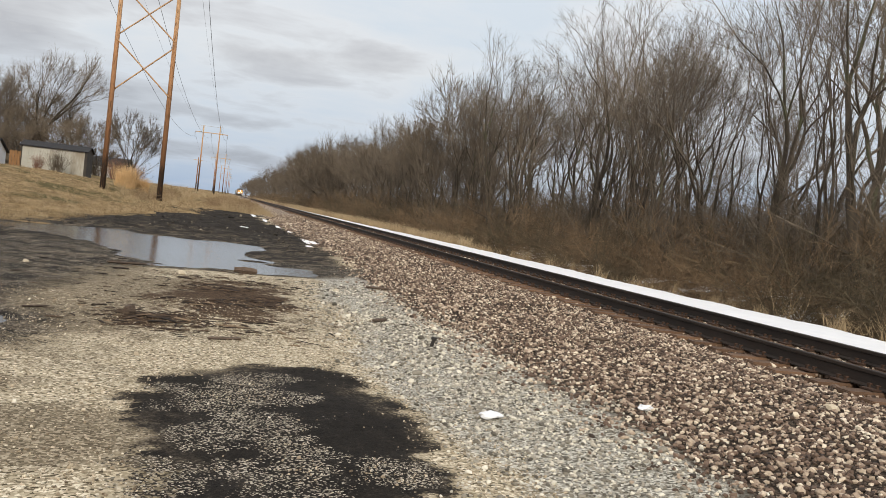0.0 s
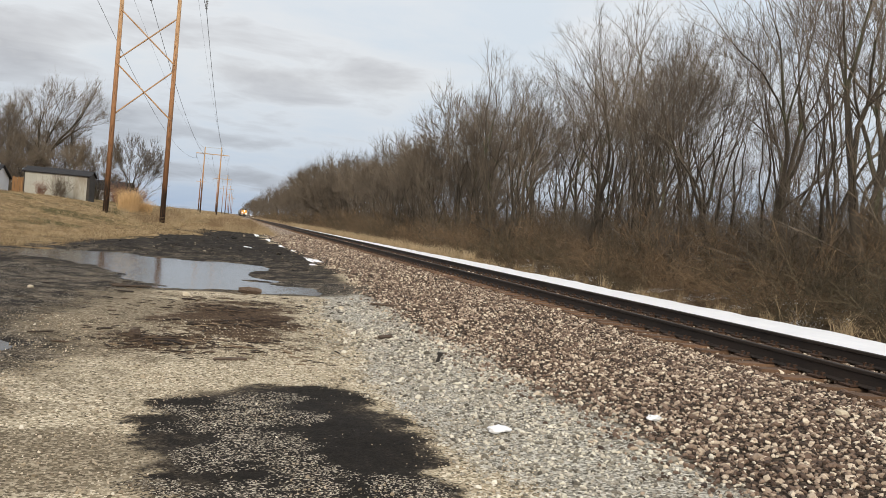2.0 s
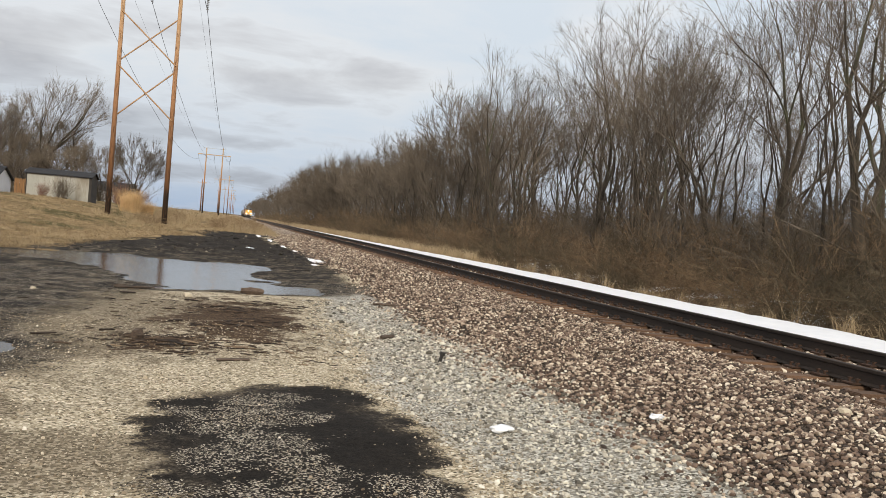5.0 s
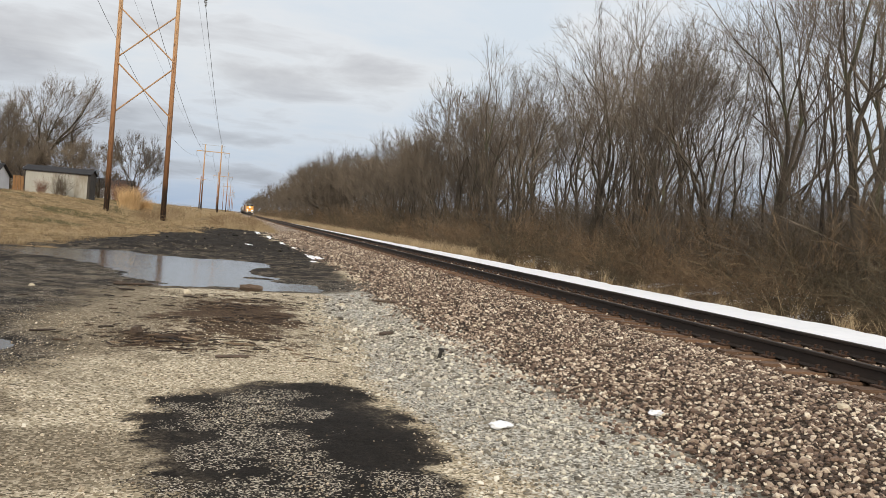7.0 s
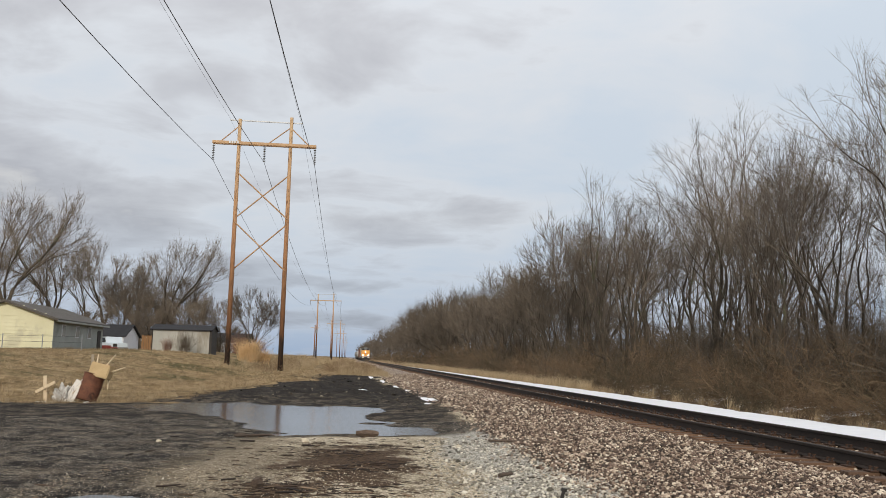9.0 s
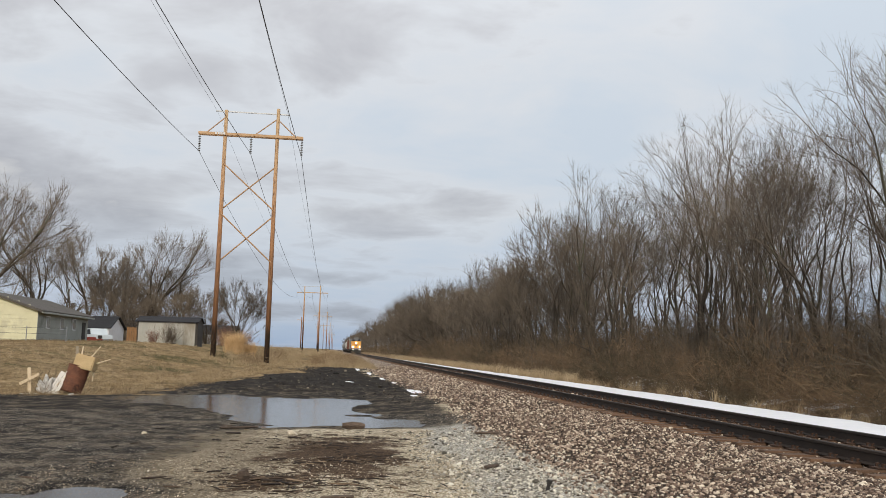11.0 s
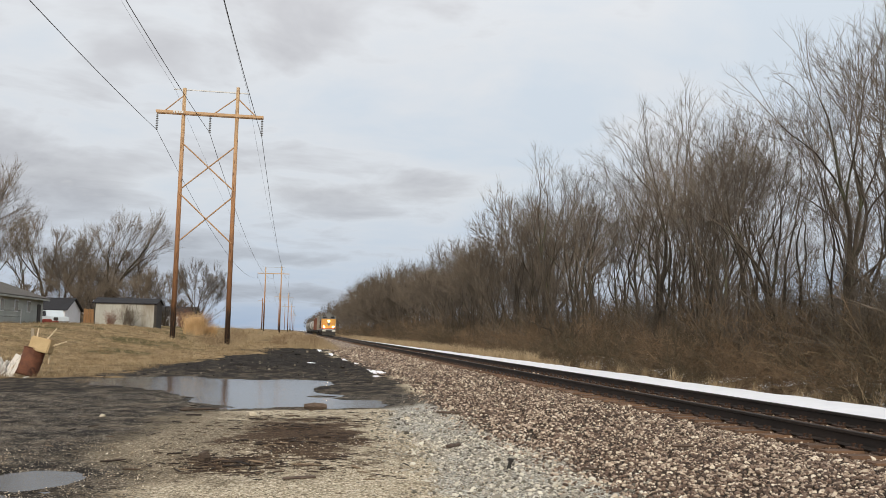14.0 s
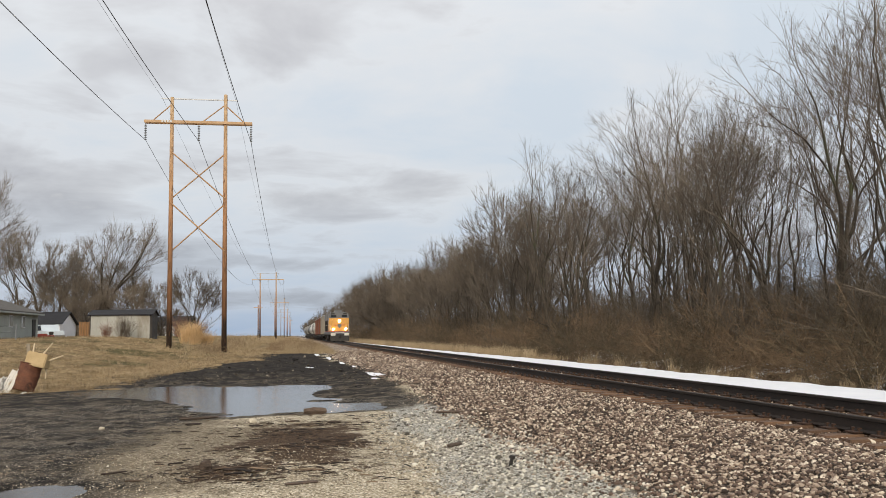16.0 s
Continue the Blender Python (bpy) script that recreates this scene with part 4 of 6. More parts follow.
TRAIN = []
TRAIN.append((make_loco(), 0.0))
pos = 22.9
for maker, key, label, ln in ((make_boxcar, "car_tan", "tall dusty tan insulated boxcar", 19.0), (make_boxcar, "oxide", "tall rust-red steel boxcar", 17.5), (make_boxcar, "oxide", "weathered rust-red steel boxcar", 17.5), (make_hopper, "car_white", "dusty white covered hopper car", 16.5), (make_hopper, "car_grey", "dirty grey covered hopper car", 16.5),
                              (make_hopper, "car_white", "dusty white covered hopper car", 16.5), (make_tank, "car_white", "dusty white steel tank car", 15.5), (make_tank, "car_black", "glossy black steel tank car", 15.5), (make_tank, "car_black", "glossy black steel tank car", 15.5),
                              (make_hopper, "car_grey", "dirty grey covered hopper car", 16.5), (make_tank, "car_black", "glossy black steel tank car", 15.5), (make_tank, "car_black", "glossy black steel tank car", 15.5), (make_hopper, "car_grey", "dirty grey covered hopper car", 16.5)):
    TRAIN.append((maker(M[key], label, ln), pos))
    pos += ln + 0.3


# ---- bare trees ----
def tube(path, radii, sides):
    """Corners and triangles of a tapering tube along a path."""
    path = np.asarray(path)
    d = np.gradient(path, axis=0)
    d /= np.linalg.norm(d, axis=1)[:, None] + 1e-9
    ref = np.where(np.abs(d[:, 2:3]) < 0.9, [[0.0, 0.0, 1.0]], [[1.0, 0.0, 0.0]])
    u = np.cross(d, ref)
    u /= np.linalg.norm(u, axis=1)[:, None] + 1e-9
    v = np.cross(d, u)
    a = np.linspace(0, 2 * np.pi, sides, endpoint=False)
    V = path[:, None] + np.asarray(radii)[:, None, None] * (np.cos(a)[None, :, None] * u[:, None] + np.sin(a)[None, :, None] * v[:, None])
    n = len(path)
    i = np.arange(n - 1)[:, None] * sides
    j, j2 = np.arange(sides)[None], (np.arange(sides)[None] + 1) % sides
    A, B, C, D = i + j, i + j2, i + sides + j2, i + sides + j
    F = np.concatenate([np.stack([A, B, C], -1).reshape(-1, 3), np.stack([A, C, D], -1).reshape(-1, 3)])
    return V.reshape(-1, 3), F


class Wood:
    """Gathers tubes for limbs and slim pointed cones for twigs into one pair of arrays."""
    def __init__(self):
        self.V, self.F, self.n = [], [], 0
        self.twigs = []

    def add(self, path, radii, sides):
        v, f = tube(path, radii, sides)
        self.V.append(v), self.F.append(f + self.n)
        self.n += len(v)

    def twig(self, a, b, radius):
        self.twigs.append((*a, *b, radius))

    def arrays(self):
        if self.twigs:
            q = np.array(self.twigs)
            a, b, r = q[:, :3], q[:, 3:6], q[:, 6:7]
            d = (b - a) / (np.linalg.norm(b - a, axis=1)[:, None] + 1e-9)
            u = np.cross(d, np.where(np.abs(d[:, 2:3]) < 0.9, [[0.0, 0.0, 1.0]], [[1.0, 0.0, 0.0]]))
            u /= np.linalg.norm(u, axis=1)[:, None] + 1e-9
            w = np.cross(d, u)
            ring = [a + r * (math.cos(t) * u + math.sin(t) * w) for t in (0.0, 2.094, 4.189)]
            self.V.append(np.stack(ring + [b], 1).reshape(-1, 3))
            k = np.arange(len(q))[:, None] * 4 + self.n
            self.F.append(np.concatenate([k + [0, 1, 3], k + [1, 2, 3], k + [2, 0, 3]]))
            self.n += len(q) * 4
            self.twigs = []
        return np.concatenate(self.V), np.concatenate(self.F)


def limb(r, start, way, length, segs, bend, lift):
    p, d, out = np.array(start, float), np.array(way, float), [np.array(start, float)]
    d /= np.linalg.norm(d)
    for _ in range(segs):
        d = d + r.normal(0, bend, 3) + np.array([0, 0, lift])
        d /= np.linalg.norm(d)
        p = p + d * length / segs
        out.append(p)
    return np.array(out)


def side_way(r, d, angle):
    d = d / (np.linalg.norm(d) + 1e-9)
    q = np.cross(d, r.normal(size=3))
    q /= np.linalg.norm(q) + 1e-9
    return d * math.cos(angle) + q * math.sin(angle)


def grow(seed, high, radius, stems=1, levels=5, fork=0.3, spread=0.5, fine=0.007, sprays=3, shoots=2, sway=0.12, lift=0.03, low=3, ratio=0.80, bushy=False):
    """A leafless tree: a trunk that forks again and again into sinuous limbs, fringed with shoots and fine twigs."""
    r = np.random.default_rng(seed)
    trunk, crown = Wood(), Wood()
    up = np.array([0, 0, 0.22])

    def shoot(p, d, ln):
        line = limb(r, p, d, ln, 2, 0.16, 0.06)
        for a, b in zip(line, line[1:]):
            crown.twig(a, b + (b - a) * 0.12, fine * 1.25)
        for _ in range(3):
            k = r.uniform(0.2, 1.95)
            i = int(k)
            b = line[i] + (line[i + 1] - line[i]) * (k - i)
            crown.twig(b, b + (side_way(r, line[i + 1] - line[i], r.uniform(0.3, 0.8)) + up) * ln * r.uniform(0.3, 0.6), fine)

    def branch(p, d, ln, r0, level):
        segs = 6 if level == 0 else (4 if level < 3 else 3)
        path = limb(r, p, d, ln, segs, sway * (0.35 if level == 0 else 1.0), lift)
        r1 = r0 * (0.78 if level else 0.84)
        radii = np.linspace(r0, r1, segs + 1)
        if level == 0:
            radii[0] *= 1.3
        (trunk if r0 > 0.032 else crown).add(path, radii, 8 if level == 0 else (6 if r0 > 0.06 else (4 if r0 > 0.025 else 3)))
        end, way = path[-1], path[-1] - path[-2]
        if level >= 1:
            for _ in range(shoots):
                k = r.uniform(0.15, segs - 0.05)
                i = int(k)
                q = path[i] + (path[i + 1] - path[i]) * (k - i)
                shoot(q, side_way(r, path[i + 1] - path[i], r.uniform(0.45, 1.05)) + up, max(ln, high * 0.075) * r.uniform(0.35, 0.8))
        else:
            for _ in range(low):
                i = int(r.integers(2, segs))
                branch(path[i], side_way(r, way, r.uniform(0.7, 1.15)) + up, high * r.uniform(0.10, 0.18), r0 * 0.24, levels - 1)
        if level >= levels:
            for _ in range(sprays):
                d2 = side_way(r, way, r.uniform(0.1, 0.9)) + up
                crown.twig(end, end + d2 * high * r.uniform(0.035, 0.08), fine)
            return
        n = 3 if level % 2 or (level == 0 and bushy) else 2
        for c in range(n):
            ang = spread * (r.uniform(0.15, 0.5) if c == 0 else r.uniform(0.6, 1.15))
            d2 = side_way(r, way, ang)
            if d2[2] < 0.05:
                d2[2] = 0.05 + 0.3 * r.random()
            rad = max(r1 * (r.uniform(0.72, 0.86) if c == 0 else r.uniform(0.46, 0.66)), fine * 1.4)
            branch(end, d2, ln * ratio * (r.uniform(0.85, 1.12) if level else r.uniform(0.8, 1.0) * (0.66 / fork) ** 0.5 * 0.62), rad, level + 1)

    for s in range(stems):
        lean = r.normal(0, 0.05 if stems == 1 else 0.15, 2)
        start = (r.normal(0, 0.22) * (stems > 1), r.normal(0, 0.22) * (stems > 1), -0.4)
        branch(start, (lean[0], lean[1], 1), high * fork * r.uniform(0.8, 1.1), radius * (1 if s == 0 else r.uniform(0.6, 0.9)), 0)
    (tv, tf), (cv, cf) = trunk.arrays(), crown.arrays()
    k = high / cv[:, 2].max()
    return (tv * [k ** 0.6, k ** 0.6, k], tf), (cv * [k ** 0.6, k ** 0.6, k], cf)


def make_tree(name, label, seed, bark=None, twig=None, **kw):
    (tv, tf), (cv, cf) = grow(seed, **kw)
    t = thing(name, label, "tree")
    link_np("trunk", tv, tf, bark or M["bark"], t, smooth=True)
    link_np("crown", cv, cf, twig or M["twig"], t)
    return t


def plant(kinds, places, group):
    used = set()
    r = random.Random(5)
    for n, (k, x, y, turn, size) in enumerate(places):
        m = pose(x, y, float(height(x, y)) - 0.05, 0, 0, turn)
        ob = kinds[k % len(kinds)]
        if k % len(kinds) in used:
            ob = copy_thing(ob, m)
        else:
            used.add(k % len(kinds))
            ob.matrix_basis = m
        ob.scale = (size,) * 3
        ob["group"] = group


def make_woods():
    label = "tall bare winter tree with grey-brown bark in the woodland edge"
    # height, trunk radius, stems, fork levels, first fork, spread
    shapes = ((14.0, 0.19, 1, 5, 0.36, 0.36), (12.5, 0.12, 2, 5, 0.30, 0.40), (12.5, 0.11, 3, 4, 0.32, 0.38), (12.0, 0.12, 1, 5, 0.32, 0.44), (11.0, 0.10, 2, 4, 0.26, 0.44), (12.5, 0.12, 2, 5, 0.34, 0.38), (10.0, 0.10, 1, 5, 0.24, 0.50))
    kinds = [make_tree("bare_tree", label, (40, 37, 44, 50, 25, 28, 34)[i], high=h, radius=rr, stems=s, levels=b, fork=f, spread=sp, fine=0.0052, low=2) for i, (h, rr, s, b, f, sp) in enumerate(shapes)]
    r = random.Random(12)
    places = [(0, 19.0, 27.2, 40, 0.93), (0, 20.2, 24.0, 160, 1.0), (2, 18.0, 36.5, 0, 0.9), (5, 18.5, 41.0, 90, 0.92), (1, 17.5, 31.5, 30, 0.9), (2, 20.0, 21.0, 200, 1.0)]
    y = 12.0
    while y < 66:
        x = 17.0 + r.random() ** 1.4 * 13
        places.append((r.randrange(7), x, y, r.uniform(0, 360), r.uniform(0.86, 1.04) * (1.0 if y < 40 else 1.1)))
        y += r.uniform(0.9, 1.9) if y < 38 else r.uniform(0.65, 1.3)
    for _ in range(16):                                    # deeper in the wood
        places.append((r.choice((1, 3, 4, 5)), r.uniform(25, 38), r.uniform(12, 62), r.uniform(0, 360), r.uniform(0.8, 1.0)))
    plant(kinds, places, "woodland trees")
    # farther along the line: coarser twigs are enough
    kinds = [make_tree("bare_tree", label, 50 + i, high=h * 0.95, radius=rr, stems=s, levels=b, fork=0.20, spread=sp * 1.2, fine=0.0090, sprays=4, shoots=2, low=3) for i, (h, rr, s, b, f, sp) in enumerate(shapes[1:6])]
    places = []
    while y < 150:
        x = 16.5 + r.random() ** 1.3 * 12
        low = np.interp(y, [66, 72, 80, 95, 110, 150], [1.16, 1.14, 1.0, 0.98, 0.98, 1.1])
        places.append((r.randrange(5), x, y, r.uniform(0, 360), r.uniform(0.90, 1.10) * float(low)))
        y += r.uniform(0.9, 1.7)
    plant(kinds, places, "woodland trees")


make_woods()


def tiled(name, shapes, places, mat, label, category):
    """One object of many copies of a few clumps, merged."""
    V, F, base = [], [], 0
    for k, x, y, z, turn, sx, sz in places:
        v, f = shapes[k % len(shapes)]
        c, s = math.cos(turn), math.sin(turn)
        q = np.stack([(v[:, 0] * c - v[:, 1] * s) * sx + x, (v[:, 0] * s + v[:, 1] * c) * sx + y, v[:, 2] * sz + z], -1)
        V.append(q), F.append(f + base)
        base += len(v)
    return tagged(link_np(name, np.concatenate(V), np.concatenate(F), mat), label, category, kind="stuff")


def shrub(seed, high, stems, wide, radius=0.007, fork=3, arch=0.30):
    r = np.random.default_rng(seed)
    w = Wood()
    for _ in range(stems):
        a, q = r.uniform(0, 6.283), math.sqrt(r.random()) * wide
        p = (math.cos(a) * q, math.sin(a) * q, -0.1)
        h = high * r.uniform(0.55, 1.0)
        path = limb(r, p, (r.normal(0, arch), r.normal(0, arch), 1), h, 3, 0.18, -0.05)
        w.add(path, radius * np.linspace(1.0, 0.4, 4), 3)
        for _ in range(fork):
            k = r.uniform(0.5, 2.98)
            i = int(k)
            b = path[i] + (path[i + 1] - path[i]) * (k - i)
            w.twig(b, b + side_way(r, path[i + 1] - path[i], r.uniform(0.4, 1.0)) * h * r.uniform(0.15, 0.4), radius * 0.75)
    return w.arrays()


def bush_dome(seed, wide, high, stems, radius, fork):
    """A rounded leafless bush: stems fan out from the base and arch over, each with sprays of fine twigs near its end."""
    r = np.random.default_rng(seed)
    w = Wood()
    for _ in range(stems):
        a, el = r.uniform(0, 6.283), math.asin(r.uniform(0.2, 1.0))
        d = np.array([math.cos(a) * math.cos(el), math.sin(a) * math.cos(el), math.sin(el) * high / wide + 0.35])
        ln = np.linalg.norm(d) * wide * r.uniform(0.62, 0.95)
        path = limb(r, (r.normal(0, wide * 0.2), r.normal(0, wide * 0.2), -0.05), d, ln, 3, 0.20, -0.22)
        w.add(path, radius * np.linspace(1.0, 0.45, 4), 3)
        for _ in range(fork):
            k = 3 * r.uniform(0.2, 0.999) ** 0.6
            i = int(k)
            b = path[i] + (path[i + 1] - path[i]) * (k - i)
            e = side_way(r, path[i + 1] - path[i], r.uniform(0.25, 1.2)) + np.array([0, 0, r.uniform(-0.35, 0.3)])
            w.twig(b, b + e * ln * r.uniform(0.10, 0.30), radius * 0.72)
    return w.arrays()


def make_brush():
    r = random.Random(8)
    shapes = [bush_dome(60 + i, 1.45, 1.75, 30, 0.0055, 22) for i in range(7)]
    places = []
    y = 6.0
    while y < 430:
        rows = ((13.6, 14.5, 0.4, 0.7, 0.3), (14.4, 15.8, 0.95, 1.3, 0.95), (15.7, 17.4, 1.25, 1.65, 0.9), (17.2, 20.0, 1.4, 1.9, 0.8), (20.0, 25.0, 1.6, 2.1, 0.4))
        for x0, x1, h0, h1, dens in rows if y < 170 else rows[1:3]:
            if r.random() < dens:
                x = r.uniform(x0, x1)
                bump = 1 + 0.14 * math.sin(y * 0.45) + 0.10 * math.sin(y * 1.3 + 1)
                s = r.uniform(h0, h1) * bump
                places.append((r.randrange(7), x, y, float(height(x, y)), r.uniform(0, 6.28), r.uniform(0.9, 1.2) * s * (1 + y / 200), s * (1 + min(y, 150) / 400)))
        y += 0.60 * (1 + y / 38)
    tiled("brush_thicket", shapes, places, M["brush"], "dense brown leafless brush along the woodland edge", "brush")
    # thin saplings and tangle among the trees
    poles = [shrub(90 + i, 4.6, 16, 1.7, 0.010, 14, 0.42) for i in range(5)]
    places = []
    y = 9.0
    while y < 200:
        x = 16.8 + r.random() * 14
        places.append((r.randrange(5), x, y, float(height(x, y)), r.uniform(0, 6.28), r.uniform(0.8, 1.3) * (1 + y / 200), r.uniform(0.4, 0.75)))
        y += (0.8 if y < 60 else 0.48) * (1 + y / 45)
    for _ in range(170):                                   # undergrowth between the trunks
        x, y = r.uniform(19.5, 34), r.uniform(8, 75)
        places.append((r.randrange(5), x, y, float(height(x, y)), r.uniform(0, 6.28), r.uniform(1.0, 1.6), r.uniform(0.7, 1.25)))
    for _ in range(75):
        x, y = r.uniform(18.5, 30), r.uniform(8, 34)
        places.append((r.randrange(5), x, y, float(height(x, y)), r.uniform(0, 6.28), r.uniform(1.0, 1.5), r.uniform(0.8, 1.2)))
    for _ in range(95):
        x, y = r.uniform(30, 52), r.uniform(20, 190)
        places.append((r.randrange(5), x, y, float(height(x, y)), r.uniform(0, 6.28), r.uniform(2.0, 3.0), r.uniform(0.9, 1.4)))
    tiled("sapling_growth", poles, places, M["twig"], "thin bare saplings growing among the woodland trees", "saplings")
    # the wood goes on into the distance
    far = []
    for i in range(5):
        a, b = grow(130 + i, 12.0, 0.12, 1, 4, fork=0.10, spread=0.55, fine=0.0135, sprays=4, shoots=2, low=2, bushy=True)
        far.append((np.concatenate([a[0], b[0]]), np.concatenate([a[1], b[1] + len(a[0])])))
    places = []
    y = 140.0
    while y < 1000:
        for _ in range(2):
            x = 15 + r.random() * 14
            places.append((r.randrange(5), x, y + r.uniform(-2, 2), float(height(x, y)), r.uniform(0, 6.28), r.uniform(1.1, 1.6), r.uniform(1.0, 1.35)))
        y += 5.4 * (1 + (y - 140) / 140)
    tiled("distant_woods", far, places, M["twig"], "distant bare woodland beside the railway", "woods")


make_brush()


def make_grass():
    r = np.random.default_rng(4)
    def tuft(seed, n, high, wide):
        q = np.random.default_rng(seed)
        V, F = [], []
        for i in range(n):
            a, d = q.uniform(0, 6.283), math.sqrt(q.random()) * wide
            p = np.array([math.cos(a) * d, math.sin(a) * d, -0.02])
            lean, h = q.normal(0, 0.3, 2), high * q.uniform(0.5, 1.0)
            t = q.uniform(0, 6.283)
            w = np.array([math.cos(t), math.sin(t), 0]) * 0.006
            m, e = p + np.array([lean[0] * 0.35, lean[1] * 0.35, 0.6]) * h, p + np.array([lean[0], lean[1], 0.95]) * h
            k = len(V)
            V += [p - w, p + w, m + w * 0.8, m - w * 0.8, e]
            F += [(k, k + 1, k + 2), (k, k + 2, k + 3), (k + 3, k + 2, k + 4)]
        return np.array(V), np.array(F)
    shapes = [tuft(200 + i, 26, 0.75, 0.22) for i in range(6)]
    rr = random.Random(6)
    places = []
    def put(x, y, s0, s1, wide=1.0):
        s = rr.uniform(s0, s1)
        places.append((rr.randrange(6), x, y, float(height(x, y)), rr.uniform(0, 6.28), s * wide, s))
    for _ in range(200):                                   # weeds along the snow
        y = 8 + 130 * rr.random() ** 1.5
        put(rr.uniform(11.9 if y > 35 else 12.2, 13.2), y, 0.35, 0.95)
    for _ in range(850):                                   # straw band between snow and brush
        y = 42 + 120 * rr.random()
        put(rr.uniform(float(np.interp(y, [42, 70, 160], [12.1, 11.4, 10.6])), 13.4), y, 0.6, 1.2, 1.4)
    for _ in range(520):                                   # tall weeds beyond the yard
        y = 64 + 70 * rr.random()
        x = rr.uniform(-0.6, 3.4) if rr.random() < 0.6 else rr.uniform(-10, -3.6)
        put(x, y, 0.5, 1.3, 1.5)
    for _ in range(1500):                                  # short tufts on the bank
        y = 26 + 60 * rr.random()
        put(float(grass_edge(y)) - 0.2 - 16 * rr.random() ** 1.6, y, 0.16, 0.36, 2.2)
    low_tufts = [tuft(230 + i, 12, 0.75, 0.3) for i in range(4)]
    turf = []
    for _ in range(4200):
        y = 27 + 55 * rr.random() ** 1.2
        x = float(grass_edge(y)) + 0.3 - 24 * rr.random() ** 1.3
        k = rr.uniform(0.14, 0.34)
        turf.append((rr.randrange(4), x, y, float(height(x, y)), rr.uniform(0, 6.28), k * 2.4, k))
    M["turf"] = stone_material("matted_winter_grass", [(0.0, (0.10, 0.068, 0.033)), (0.5, (0.24, 0.17, 0.09)), (1.0, (0.46, 0.35, 0.21))])
    tiled("matted_grass", low_tufts, turf, M["turf"], "short matted winter grass on the bank", "grass")
    for _ in range(260):
        y = 120 + 300 * rr.random()
        put(rr.uniform(-12, 4.0) if rr.random() < 0.7 else rr.uniform(10.5, 13), y, 0.8, 1.6, 3.0)
    tiled("dry_grass", shapes, places, M["straw"], "dry straw-coloured winter grass and weeds", "grass")
    M["weed"] = surface("dead_weed_stems", (0.16, 0.105, 0.058), (0.34, 0.245, 0.15), 0.5, rough=0.95, grain=5, bump=0.0)
    domes = [bush_dome(640 + i, 1.3, 1.2, 36, 0.011, 16) for i in range(3)]
    places = []
    for _ in range(46):                                    # dead weeds between the cart track and the ballast
        y = 66 + 50 * rr.random()
        x = rr.uniform(-1.6, 2.6) if rr.random() < 0.68 else rr.uniform(-8.5, -4.5)
        places.append((rr.randrange(3), x, y, float(height(x, y)), rr.uniform(0, 6.28), rr.uniform(0.7, 1.1), rr.uniform(0.45, 0.95)))
    tiled("weed_thicket", domes, places, M["weed"], "dead tan weeds and brambles beyond the cinder yard", "weeds")
    plume = [tuft(300 + i, 1500, 2.2, 0.75) for i in range(2)]
    for n, (x, y, s) in enumerate(((-9.3, 84.5, 1.2), (-8.0, 86.0, 0.8))):
        v, f = plume[n]
        v = v * np.array([1, 1, 1])
        o = link_np("plume_grass", v, f, M["plume"])
        o.matrix_basis = Matrix.Translation((x, y, float(height(x, y)))) @ Matrix.Diagonal((s, s, s, 1))
        tagged(o, "clump of tall golden dried plume grass on the bank", "grass clump", "plume grass clumps")


make_grass()


def make_clods():
    """Loose clods and coal-black rubble on the far half of the yard."""
    r = np.random.default_rng(19)
    n = 5200
    y = 26 + 40 * r.random(n) ** 1.1
    x = r.uniform(-6.0, 3.4, n)
    right = np.interp(y, [26, 42, 55, 68], [3.0, 3.2, 2.5, 1.0])
    keep = (x < right) & (x > grass_edge(y) + 0.3) & (puddles(x, y) < 0.4) & (fbm(x, y, 0.35, 21.0) + 0.5 * r.normal(size=n) > -0.1)
    x, y = x[keep], y[keep]
    s = 0.038 * np.exp(r.normal(0, 0.6, len(x)))
    V, F = scatter(stone_shapes(6, 12, cheap=True), np.stack([x, y, height(x, y) + s * 0.15], -1), s, r, 0.8)
    m = stone_material("cinder_clods", [(0, (0.010, 0.009, 0.008)), (0.6, (0.035, 0.029, 0.023)), (0.88, (0.09, 0.072, 0.055)), (1, (0.32, 0.28, 0.22))])
    tagged(link_np("cinder_rubble", V, F, m), "loose black cinder clods and rubble over the yard", "rubble", kind="stuff")


make_clods()


# ---- houses beyond the bank ----
M["siding_yellow"] = surface("pale_yellow_siding", (0.60, 0.57, 0.37), (0.72, 0.69, 0.48), 0.8, rough=0.7, stain=(0.52, 0.49, 0.34))
M["siding_grey"] = surface("grey_green_siding", (0.27, 0.285, 0.26), (0.38, 0.395, 0.36), 0.8, rough=0.75, stain=(0.20, 0.21, 0.185))
M["siding_white"] = surface("white_siding", (0.62, 0.63, 0.66), (0.76, 0.77, 0.80), 0.8, rough=0.7)
M["shingle"] = surface("grey_shingle", (0.065, 0.058, 0.05), (0.125, 0.113, 0.10), 2.0, rough=0.95, grain=30, bump=0.5)
M["shingle_dark"] = surface("black_shingle", (0.008, 0.008, 0.010), (0.020, 0.020, 0.024), 2.0, rough=0.9, grain=30)
M["shed_metal"] = surface("weathered_shed_metal", (0.33, 0.33, 0.30), (0.47, 0.46, 0.41), 0.7, (1, 1, 0.25), 0.65, 0.1, 14, 0.1, (0.27, 0.24, 0.19))
M["shed_dark"] = surface("dark_shed_end", (0.025, 0.022, 0.020), (0.06, 0.052, 0.045), 1.5, rough=0.85)
